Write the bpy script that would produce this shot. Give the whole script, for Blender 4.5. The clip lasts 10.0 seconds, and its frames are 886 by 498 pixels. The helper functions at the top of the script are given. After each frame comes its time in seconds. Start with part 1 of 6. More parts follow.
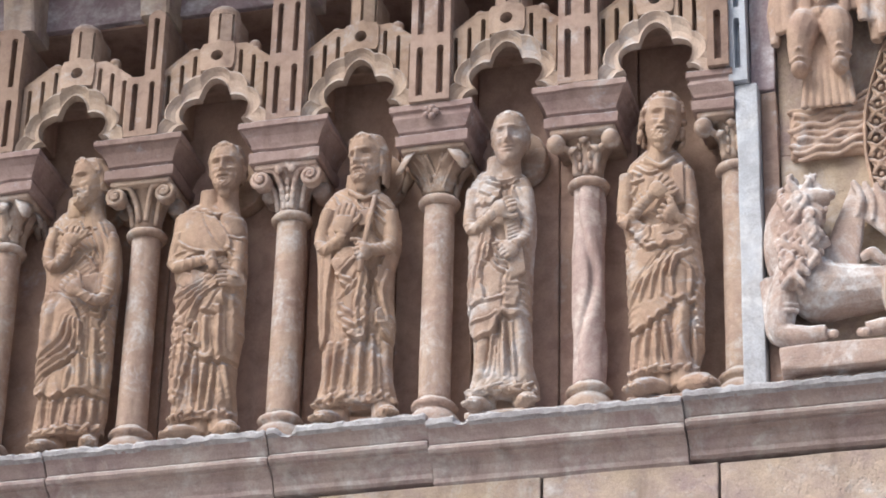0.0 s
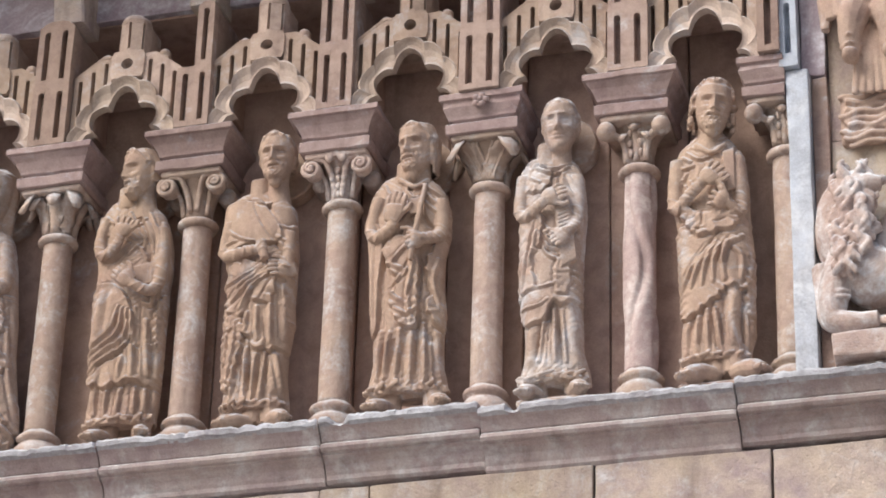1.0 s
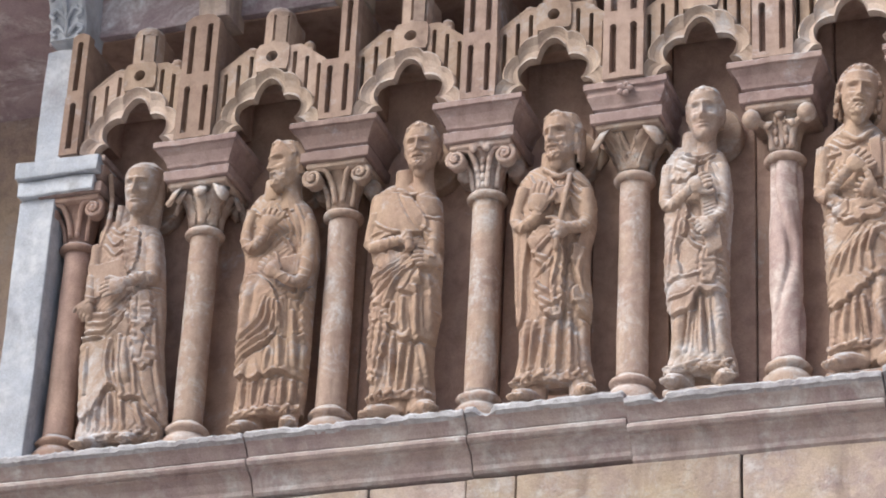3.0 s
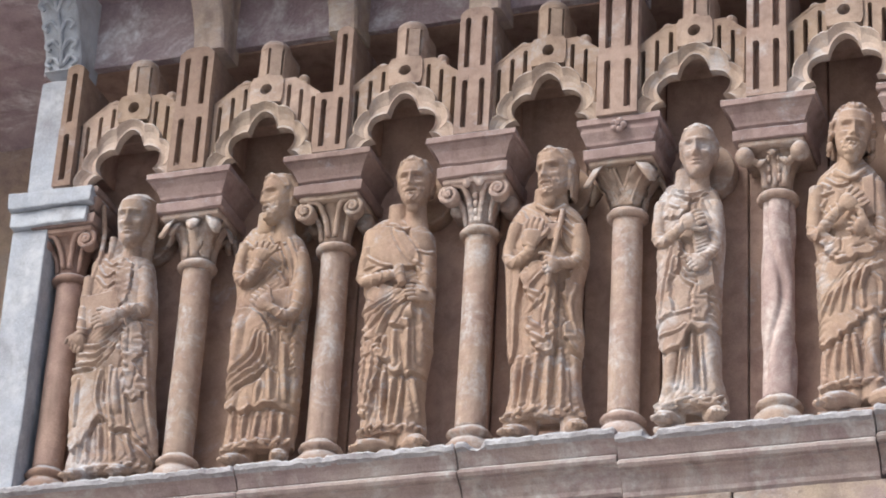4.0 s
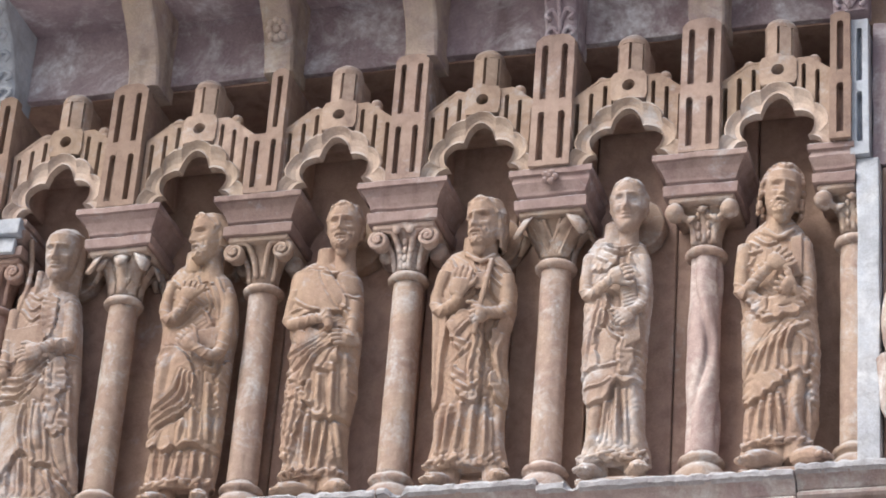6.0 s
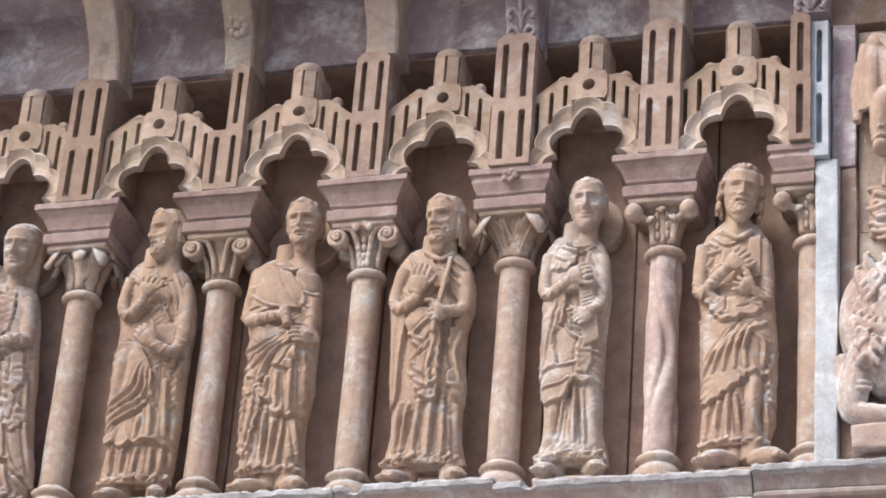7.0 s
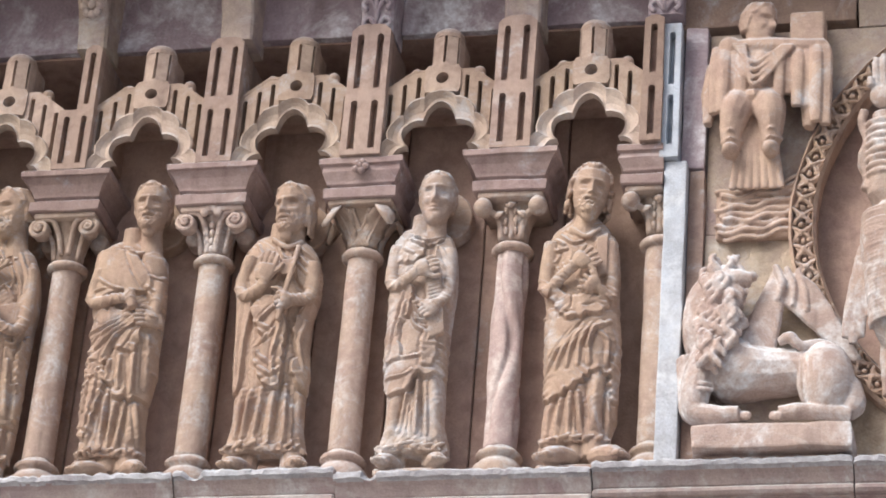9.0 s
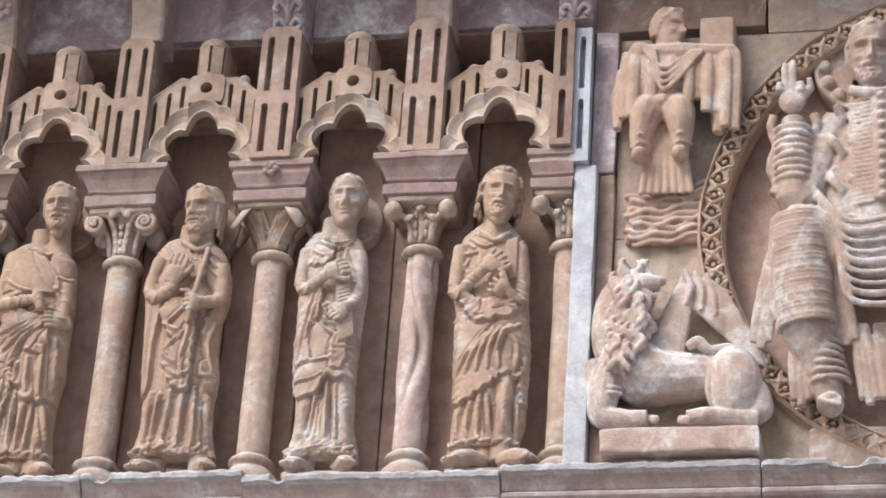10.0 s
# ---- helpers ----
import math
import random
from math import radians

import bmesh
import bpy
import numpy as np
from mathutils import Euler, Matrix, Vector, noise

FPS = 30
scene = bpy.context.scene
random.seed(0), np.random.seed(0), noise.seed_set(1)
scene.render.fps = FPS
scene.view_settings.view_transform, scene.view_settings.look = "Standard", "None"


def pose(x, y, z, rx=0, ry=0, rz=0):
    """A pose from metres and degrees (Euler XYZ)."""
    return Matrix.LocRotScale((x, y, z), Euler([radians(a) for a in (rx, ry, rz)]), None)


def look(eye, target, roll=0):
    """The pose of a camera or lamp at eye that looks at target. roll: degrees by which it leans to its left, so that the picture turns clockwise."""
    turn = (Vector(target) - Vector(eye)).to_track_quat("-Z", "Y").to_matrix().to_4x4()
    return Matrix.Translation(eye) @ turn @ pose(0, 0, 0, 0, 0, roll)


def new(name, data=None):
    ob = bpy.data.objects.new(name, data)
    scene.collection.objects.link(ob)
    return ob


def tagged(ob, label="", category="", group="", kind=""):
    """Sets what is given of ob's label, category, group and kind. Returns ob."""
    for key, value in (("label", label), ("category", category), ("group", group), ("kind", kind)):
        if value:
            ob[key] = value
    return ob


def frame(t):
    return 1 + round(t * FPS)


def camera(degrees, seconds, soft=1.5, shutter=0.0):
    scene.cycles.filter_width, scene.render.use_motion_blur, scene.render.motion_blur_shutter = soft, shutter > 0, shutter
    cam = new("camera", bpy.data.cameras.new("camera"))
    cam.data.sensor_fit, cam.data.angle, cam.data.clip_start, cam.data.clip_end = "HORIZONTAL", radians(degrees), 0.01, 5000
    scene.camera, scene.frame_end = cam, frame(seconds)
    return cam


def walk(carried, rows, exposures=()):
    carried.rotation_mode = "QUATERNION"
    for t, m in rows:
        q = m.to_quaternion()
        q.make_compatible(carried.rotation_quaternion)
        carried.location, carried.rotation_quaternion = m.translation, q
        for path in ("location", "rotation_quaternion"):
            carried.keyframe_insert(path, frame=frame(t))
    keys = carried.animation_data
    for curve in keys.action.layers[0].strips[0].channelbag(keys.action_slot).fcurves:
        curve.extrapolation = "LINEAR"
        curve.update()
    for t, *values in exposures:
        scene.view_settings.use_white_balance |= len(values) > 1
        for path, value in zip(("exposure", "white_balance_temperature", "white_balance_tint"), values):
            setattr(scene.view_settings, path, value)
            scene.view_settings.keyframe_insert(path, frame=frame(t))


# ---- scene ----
# z = 0 is the church floor; the ground in front lies 0.64 m lower and the
# camera is held 1.6 m above it, turning where it stands. The frieze runs along x.
cam = camera(17.85, 10.0, soft=1.9)
EYE = (2.719, -7.567, 0.959)
# seconds, yaw, pitch, roll
TURNS = [
    (0, 15.31, 28.41, -1.36),
    (0.5, 15.71, 28.31, -1.42),
    (1, 16.39, 28.14, -1.53),
    (1.5, 17.21, 27.96, -1.60),
    (2, 18.07, 27.79, -1.84),
    (2.5, 18.80, 27.72, -2.13),
    (2.7, 19.05, 27.74, -2.32),
    (3.8, 19.00, 28.38, -2.94),
    (4, 18.78, 28.56, -2.98),
    (4.5, 18.10, 29.00, -3.26),
    (5, 17.53, 29.34, -3.52),
    (5.5, 16.99, 29.59, -3.84),
    (7, 15.59, 29.67, -4.00),
    (7.5, 14.80, 29.57, -4.07),
    (8, 13.83, 29.55, -4.26),
    (8.5, 12.78, 29.64, -4.28),
    (9, 11.95, 29.74, -4.14),
    (9.5, 11.07, 29.85, -3.79),
    (10, 10.22, 29.92, -3.47),
]
walk(cam, [(t, pose(*EYE, 90 + pitch, roll, yaw)) for t, yaw, pitch, roll in TURNS],
     exposures=[(0, 0.19), (2.5, 0.21), (5, 0.20), (7, 0.32), (8, 0.34), (10, 0.26)])

# ---- world and sun: a bright overcast sky, softly stronger from the upper left ----
world = bpy.data.worlds.new("overcast_sky")
scene.world = world
world.use_nodes = True
wn = world.node_tree
wn.nodes.clear()
w_out = wn.nodes.new("ShaderNodeOutputWorld")
w_bg = wn.nodes.new("ShaderNodeBackground")
w_sky = wn.nodes.new("ShaderNodeTexSky")
w_sky.sky_type = "NISHITA"
w_sky.sun_disc = False
w_sky.sun_elevation = radians(42)
w_sky.sun_rotation = radians(222)
w_sky.dust_density = 4.0
w_bg.inputs["Strength"].default_value = 0.135
wn.links.new(w_sky.outputs[0], w_bg.inputs["Color"])
wn.links.new(w_bg.outputs[0], w_out.inputs["Surface"])
sun_data = bpy.data.lights.new("sun", "SUN")
sun_data.energy = 2.1
sun_data.angle = radians(30)
sun_data.color = (1.0, 0.985, 0.965)
sun = new("sun", sun_data)
sun.matrix_world = look((-5.4, -7.8, 13.4), (0.2, 0, 5.2))


# ---- materials ----
def stone(name, warm, red, grey, grey_amount=0.25, scale=1.0, rough=0.9, bump=0.5, pits=0.35, tint=(0.92, 1.045, 1.225)):
    """Weathered sandstone: two broad tints, grain, pale crust in patches, pitted relief."""
    warm, red = [tuple(a * b for a, b in zip(c, tint)) for c in (warm, red)]
    m = bpy.data.materials.new(name)
    m.use_nodes = True
    nt = m.node_tree
    nodes, link = nt.nodes, nt.links.new
    bsdf = nodes["Principled BSDF"]
    geo = nodes.new("ShaderNodeNewGeometry")
    info = nodes.new("ShaderNodeObjectInfo")

    def tex(s, detail, r=0.6, dist=0.0):
        n = nodes.new("ShaderNodeTexNoise")
        n.inputs["Scale"].default_value = s * scale
        n.inputs["Detail"].default_value = detail
        n.inputs["Roughness"].default_value = r
        n.inputs["Distortion"].default_value = dist
        link(geo.outputs["Position"], n.inputs["Vector"])
        return n.outputs["Fac"]

    def ramp(sock, a, b, lo=0.0, hi=1.0):
        n = nodes.new("ShaderNodeMapRange")
        n.inputs["From Min"].default_value = a
        n.inputs["From Max"].default_value = b
        n.inputs["To Min"].default_value = lo
        n.inputs["To Max"].default_value = hi
        link(sock, n.inputs["Value"])
        return n.outputs[0]

    def mix(fac, a, b, mode="MIX"):
        n = nodes.new("ShaderNodeMix")
        n.data_type = "RGBA"
        n.blend_type = mode
        if isinstance(fac, float):
            n.inputs[0].default_value = fac
        else:
            link(fac, n.inputs[0])
        for sock, v in ((n.inputs[6], a), (n.inputs[7], b)):
            if isinstance(v, tuple):
                sock.default_value = (*v, 1)
            else:
                link(v, sock)
        return n.outputs[2]

    def arith(op, a, b):
        n = nodes.new("ShaderNodeMath")
        n.operation = op
        n.use_clamp = op != "SUBTRACT"
        for sock, v in zip(n.inputs, (a, b)):
            if isinstance(v, float):
                sock.default_value = v
            else:
                link(v, sock)
        return n.outputs[0]

    broad = tex(3.2, 4, 0.6, 0.4)
    col = mix(ramp(broad, 0.36, 0.64), warm, red)
    mottled = tex(17, 6, 0.65, 0.3)
    col = mix(ramp(mottled, 0.40, 0.66, 0.0, 0.45), col, tuple(min(1, c * 1.25 + 0.03) for c in warm))
    grain = tex(190, 3, 0.7)
    col = mix(0.55, col, mix(ramp(grain, 0.3, 0.7), (0.72, 0.70, 0.70), (1.25, 1.22, 1.2)), "MULTIPLY")
    # dark soot and algae streaks drawn out downwards
    stretch = nodes.new("ShaderNodeMapping")
    stretch.inputs["Scale"].default_value = (14, 14, 2.2)
    link(geo.outputs["Position"], stretch.inputs["Vector"])
    streak = nodes.new("ShaderNodeTexNoise")
    streak.inputs["Scale"].default_value = scale
    streak.inputs["Detail"].default_value = 5
    link(stretch.outputs[0], streak.inputs["Vector"])
    col = mix(ramp(streak.outputs["Fac"], 0.56, 0.74, 0.0, 0.45), col, (0.11, 0.075, 0.065))
    # pale crust and lichen
    crust = arith("MULTIPLY", ramp(tex(5.5, 8, 0.72, 0.6), 0.66 - 0.3 * grey_amount, 0.80 - 0.3 * grey_amount),
                  ramp(tex(38, 4, 0.7), 0.30, 0.66))
    sep = nodes.new("ShaderNodeSeparateXYZ")
    link(geo.outputs["Normal"], sep.inputs[0])
    tops = arith("MULTIPLY", ramp(sep.outputs[2], 0.25, 0.75), ramp(tex(23, 5, 0.7), 0.34, 0.52))
    col = mix(arith("ADD", arith("MULTIPLY", crust, 0.85), arith("MULTIPLY", tops, 0.75)), col, grey)
    # rubbed arrises and ridges are paler
    rub = ramp(geo.outputs["Pointiness"], 0.515, 0.62, 0.0, 0.25)
    col = mix(arith("MULTIPLY", rub, ramp(mottled, 0.3, 0.55)), col, tuple(min(1, c * 1.35 + 0.05) for c in warm))
    # each block a little different
    hsv = nodes.new("ShaderNodeHueSaturation")
    link(ramp(info.outputs["Random"], 0, 1, 0.86, 1.14), hsv.inputs["Value"])
    link(ramp(info.outputs["Random"], 0, 1, 1.08, 0.92), hsv.inputs["Saturation"])
    link(ramp(info.outputs["Random"], 0, 1, 0.502, 0.494), hsv.inputs["Hue"])
    link(col, hsv.inputs["Color"])
    link(hsv.outputs[0], bsdf.inputs["Base Color"])
    bsdf.inputs["Roughness"].default_value = rough
    bsdf.inputs["Specular IOR Level"].default_value = 0.25
    # relief: worn hollows, pits, grain
    b1 = nodes.new("ShaderNodeBump")
    b1.inputs["Strength"].default_value = bump
    b1.inputs["Distance"].default_value = 0.010
    link(tex(26, 7, 0.62, 0.2), b1.inputs["Height"])
    vor = nodes.new("ShaderNodeTexVoronoi")
    vor.inputs["Scale"].default_value = 70 * scale
    link(geo.outputs["Position"], vor.inputs["Vector"])
    b2 = nodes.new("ShaderNodeBump")
    b2.inputs["Strength"].default_value = pits
    b2.inputs["Distance"].default_value = 0.004
    link(arith("MULTIPLY", ramp(vor.outputs["Distance"], 0.0, 0.35), ramp(tex(9, 3), 0.35, 0.6)), b2.inputs["Height"])
    link(b1.outputs[0], b2.inputs["Normal"])
    b3 = nodes.new("ShaderNodeBump")
    b3.inputs["Strength"].default_value = 0.35
    b3.inputs["Distance"].default_value = 0.002
    link(grain, b3.inputs["Height"])
    link(b2.outputs[0], b3.inputs["Normal"])
    link(b3.outputs[0], bsdf.inputs["Normal"])
    return m


WARM = (0.915, 1.045, 1.20)          # the finer, yellower stone of the carvings
PALE = (0.54, 0.56, 0.60)
M_WALL = stone("pink_sandstone_wall", (0.50, 0.365, 0.245), (0.385, 0.270, 0.230), (0.62, 0.62, 0.63), 0.50, 1.0, bump=0.9, pits=0.6)
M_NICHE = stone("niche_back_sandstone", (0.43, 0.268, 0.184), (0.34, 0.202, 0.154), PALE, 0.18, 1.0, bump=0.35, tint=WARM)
M_FIGURE = stone("carved_tan_sandstone", (0.470, 0.308, 0.202), (0.395, 0.245, 0.172), PALE, 0.42, 1.3, bump=0.28, pits=0.35, tint=WARM)
M_FIGURE_PALE = stone("carved_crusted_sandstone", (0.47, 0.325, 0.23), (0.41, 0.265, 0.195), (0.66, 0.68, 0.72), 0.62, 0.9, bump=0.28, pits=0.35, tint=WARM)
M_CANOPY = stone("carved_yellow_sandstone", (0.415, 0.278, 0.190), (0.320, 0.203, 0.147), PALE, 0.42, 1.2, bump=0.3, tint=WARM)
M_BAND = stone("pale_arch_sandstone", (0.53, 0.385, 0.275), (0.44, 0.300, 0.215), PALE, 0.42, 1.2, bump=0.3)
M_TURRET = stone("carved_brown_sandstone", (0.345, 0.222, 0.155), (0.270, 0.166, 0.127), PALE, 0.36, 1.2, bump=0.35, tint=WARM)
M_ABACUS = stone("dark_abacus_sandstone", (0.36, 0.24, 0.185), (0.285, 0.178, 0.148), PALE, 0.32, 1.2, bump=0.4)
M_COLUMN = stone("column_sandstone", (0.470, 0.325, 0.225), (0.385, 0.248, 0.182), (0.60, 0.60, 0.61), 0.60, 1.8, bump=0.45)
M_PINK = stone("veined_pink_stone", (0.50, 0.35, 0.28), (0.40, 0.255, 0.21), (0.68, 0.63, 0.60), 0.70, 1.2, bump=0.25)
M_LEDGE = stone("ledge_sandstone", (0.45, 0.325, 0.255), (0.36, 0.240, 0.205), (0.60, 0.60, 0.60), 0.56, 1.0, bump=0.6, tint=(0.90, 1.045, 1.25))
M_LIP = stone("lichen_grey_lip", (0.41, 0.36, 0.33), (0.33, 0.27, 0.25), (0.60, 0.62, 0.66), 0.80, 0.9, bump=1.0, pits=0.7)
M_GREY = stone("grey_limestone_pier", (0.50, 0.49, 0.48), (0.42, 0.39, 0.37), (0.66, 0.69, 0.73), 0.66, 0.9, bump=0.6)
M_METOPE = stone("purple_sandstone_crusted", (0.43, 0.30, 0.265), (0.345, 0.23, 0.21), (0.90, 0.93, 0.98), 0.58, 0.62, bump=0.6, tint=(0.88, 1.05, 1.30))
M_LION = stone("carved_pale_sandstone", (0.45, 0.310, 0.230), (0.37, 0.240, 0.185), (0.70, 0.72, 0.75), 0.68, 1.0, bump=0.35, pits=0.5, tint=WARM)
M_GROUND = stone("trodden_earth", (0.44, 0.39, 0.34), (0.36, 0.32, 0.28), (0.35, 0.33, 0.30), 0.2, 0.5, bump=0.5)


# ---- mesh helpers ----
def mesh_of(name, bm, material, smooth):
    bmesh.ops.recalc_face_normals(bm, faces=bm.faces)
    me = bpy.data.meshes.new(name)
    bm.to_mesh(me)
    bm.free()
    me.materials.append(material)
    if smooth:
        me.shade_smooth()
    return me


def part(name, bm, material, parent, label="", smooth=False):
    ob = new(name, mesh_of(name, bm, material, smooth))
    if parent is not None:
        ob.parent = parent
        ob.matrix_parent_inverse = parent.matrix_basis.inverted()
    if label:
        ob["label"] = label
    return ob


def thing(name, place, label, category, group="", kind=""):
    ob = new(name)
    ob.matrix_basis = pose(*place)
    ob.empty_display_size = 0.1
    return tagged(ob, label, category, group, kind)


def jitter(bm, amount, freq=18.0, seed=0.0):
    """Worn, uneven surfaces and edges."""
    for v in bm.verts:
        v.co += amount * noise.noise_vector(v.co * freq + Vector((seed, 0, 0)))


def box(bm, x0, x1, y0, y1, z0, z1, bevel=0.0, seg=1):
    tmp = bmesh.new()
    bmesh.ops.create_cube(tmp, size=1)
    for v in tmp.verts:
        v.co = Vector((x0 + (v.co.x + .5) * (x1 - x0), y0 + (v.co.y + .5) * (y1 - y0), z0 + (v.co.z + .5) * (z1 - z0)))
    if bevel:
        bmesh.ops.bevel(tmp, geom=tmp.edges[:], offset=bevel, segments=seg, affect="EDGES", profile=0.6)
    add(bm, tmp)


def add(bm, tmp):
    seen = [bm.verts.new(v.co) for v in tmp.verts]
    tmp.verts.index_update()
    for f in tmp.faces:
        bm.faces.new([seen[v.index] for v in f.verts])
    tmp.free()


def loft(bm, rings, cap=True):
    made = [[bm.verts.new(p) for p in ring] for ring in rings]
    n = len(made[0])
    for a, b in zip(made, made[1:]):
        for i in range(n):
            bm.faces.new((a[i], a[(i + 1) % n], b[(i + 1) % n], b[i]))
    if cap:
        bm.faces.new(made[0][::-1])
        bm.faces.new(made[-1])


def lathe(bm, profile, cx, cy, n=28, turn=0.0):
    loft(bm, [[Vector((cx + r * math.cos(turn + 2 * math.pi * i / n), cy + r * math.sin(turn + 2 * math.pi * i / n), z))
               for i in range(n)] for r, z in profile])


def tube(bm, pts, radii, n=8, flat=1.0):
    """A round tube through the points; flat < 1 squashes it in y."""
    pts = [Vector(p) for p in pts]
    if not isinstance(radii, (list, tuple)):
        radii = [radii] * len(pts)
    rings, up = [], None
    for i, p in enumerate(pts):
        d = (pts[min(i + 1, len(pts) - 1)] - pts[max(i - 1, 0)]).normalized()
        if up is None:
            up = Vector((0, 1, 0)) if abs(d.y) < 0.8 else Vector((0, 0, 1))
        side = d.cross(up).normalized()
        up = side.cross(d).normalized()
        rings.append([p + radii[i] * (math.cos(2 * math.pi * k / n) * side + flat * math.sin(2 * math.pi * k / n) * up) for k in range(n)])
    loft(bm, rings)


def smooth_line(pts, steps=5):
    """Catmull-Rom through a few points."""
    p = [Vector(q) for q in pts]
    p = [2 * p[0] - p[1]] + p + [2 * p[-1] - p[-2]]
    out = []
    for a, b, c, d in zip(p, p[1:], p[2:], p[3:]):
        for k in range(steps):
            t = k / steps
            out.append(0.5 * (2 * b + (c - a) * t + (2 * a - 5 * b + 4 * c - d) * t * t + (3 * b - a - 3 * c + d) * t ** 3))
    return out + [p[-2]]


def ball(bm, c, rx, ry=None, rz=None, turn=0.0, u=12, v=8):
    ry, rz = ry or rx, rz or rx
    tmp = bmesh.new()
    bmesh.ops.create_uvsphere(tmp, u_segments=u, v_segments=v, radius=1)
    m = Matrix.Translation(c) @ Matrix.Rotation(turn, 4, "Z") @ Matrix.Diagonal((rx, ry, rz, 1))
    bmesh.ops.transform(tmp, matrix=m, verts=tmp.verts)
    add(bm, tmp)


def prism(bm, poly, y0, y1):
    """A polygon of (x, z) points drawn out in y."""
    a = [bm.verts.new((x, y0, z)) for x, z in poly]
    b = [bm.verts.new((x, y1, z)) for x, z in poly]
    n = len(poly)
    bm.faces.new(a)
    bm.faces.new(b[::-1])
    for i in range(n):
        bm.faces.new((a[i], b[i], b[(i + 1) % n], a[(i + 1) % n]))


def knit(ob, voxel):
    """Grows the pieces of a carving into one skin."""
    mod = ob.modifiers.new("skin", "REMESH")
    mod.mode = "VOXEL"
    mod.voxel_size = voxel
    mod.use_smooth_shade = True
    return ob


# ---- the large structure ----
LEDGE, BACK = 4.565, 0.12          # top of the ledge, back of the niches
COLUMNS = [-1.437, -0.968, -0.470, 0.032, 0.528, 1.018, 1.490]
BAYS = [-1.212, -0.719, -0.219, 0.280, 0.773, 1.262]

bm = bmesh.new()
bmesh.ops.create_grid(bm, x_segments=60, y_segments=60, size=60)
for v in bm.verts:
    v.co.z = -0.64 + 0.03 * noise.noise(v.co * 0.4)
tagged(part("ground", bm, M_GROUND, None), "trodden earth ground in front of the church", "ground", kind="structure")

# solid masonry behind the frieze, above and below, and the wall set back beside it
bm = bmesh.new()
box(bm, -1.66, 7.0, 0.0, 1.2, -0.7, 4.39)
box(bm, -1.60, 7.0, BACK, 1.2, 4.39, 5.95)
box(bm, -1.60, 7.0, 0.95, 1.2, 5.95, 6.24)
box(bm, -1.66, 7.0, 0.03, 1.2, 6.24, 8.2)
tagged(part("wall_front", bm, M_NICHE, None), "reddish sandstone core wall behind the carved frieze", "wall", kind="structure")
bm = bmesh.new()
box(bm, -9.0, -1.60, 0.9, 1.3, -0.7, 8.2)
tagged(part("wall_side", bm, M_WALL, None), "set-back sandstone church wall beside the portal block", "wall", kind="structure")
bm = bmesh.new()
box(bm, 7.0, 7.3, -0.2, 1.3, -0.7, 8.2)
tagged(part("wall_end", bm, M_WALL, None), "plain sandstone end wall of the portal block", "wall", kind="structure")

# ashlar below the ledge
ashlar = thing("wall_ashlar", (2.0, 0, 0), "pink and tan ashlar courses below the ledge", "wall", kind="structure")
rnd = random.Random(4)
first = [-1.66, -0.98, -0.30, 0.02, 0.18, 0.885, 1.42, 2.06, 2.72, 3.3, 4.0, 4.7, 5.4, 6.2, 7.0]
z = 4.376
for course in range(13):
    h = 0.30 if course == 0 else rnd.uniform(0.30, 0.40)
    xs = first if course == 0 else None
    if xs is None:
        xs = [-1.66]
        while xs[-1] < 6.3:
            xs.append(xs[-1] + rnd.uniform(0.42, 0.8))
        xs[-1] = 7.0
    for a, b in zip(xs, xs[1:]):
        bm = bmesh.new()
        d = rnd.uniform(-0.004, 0.004)
        box(bm, a + 0.003, b - 0.003, -0.052 + d, 0.02, max(z - h, -0.68) + 0.003, z - 0.003, 0.006, 2)
        bmesh.ops.subdivide_edges(bm, edges=[e for e in bm.edges if e.calc_length() > 0.1], cuts=5, use_grid_fill=True)
        jitter(bm, 0.004, 9.0, d * 900)
        part("ashlar_block", bm, M_WALL, ashlar)
    z -= h
    if z < -0.6:
        break


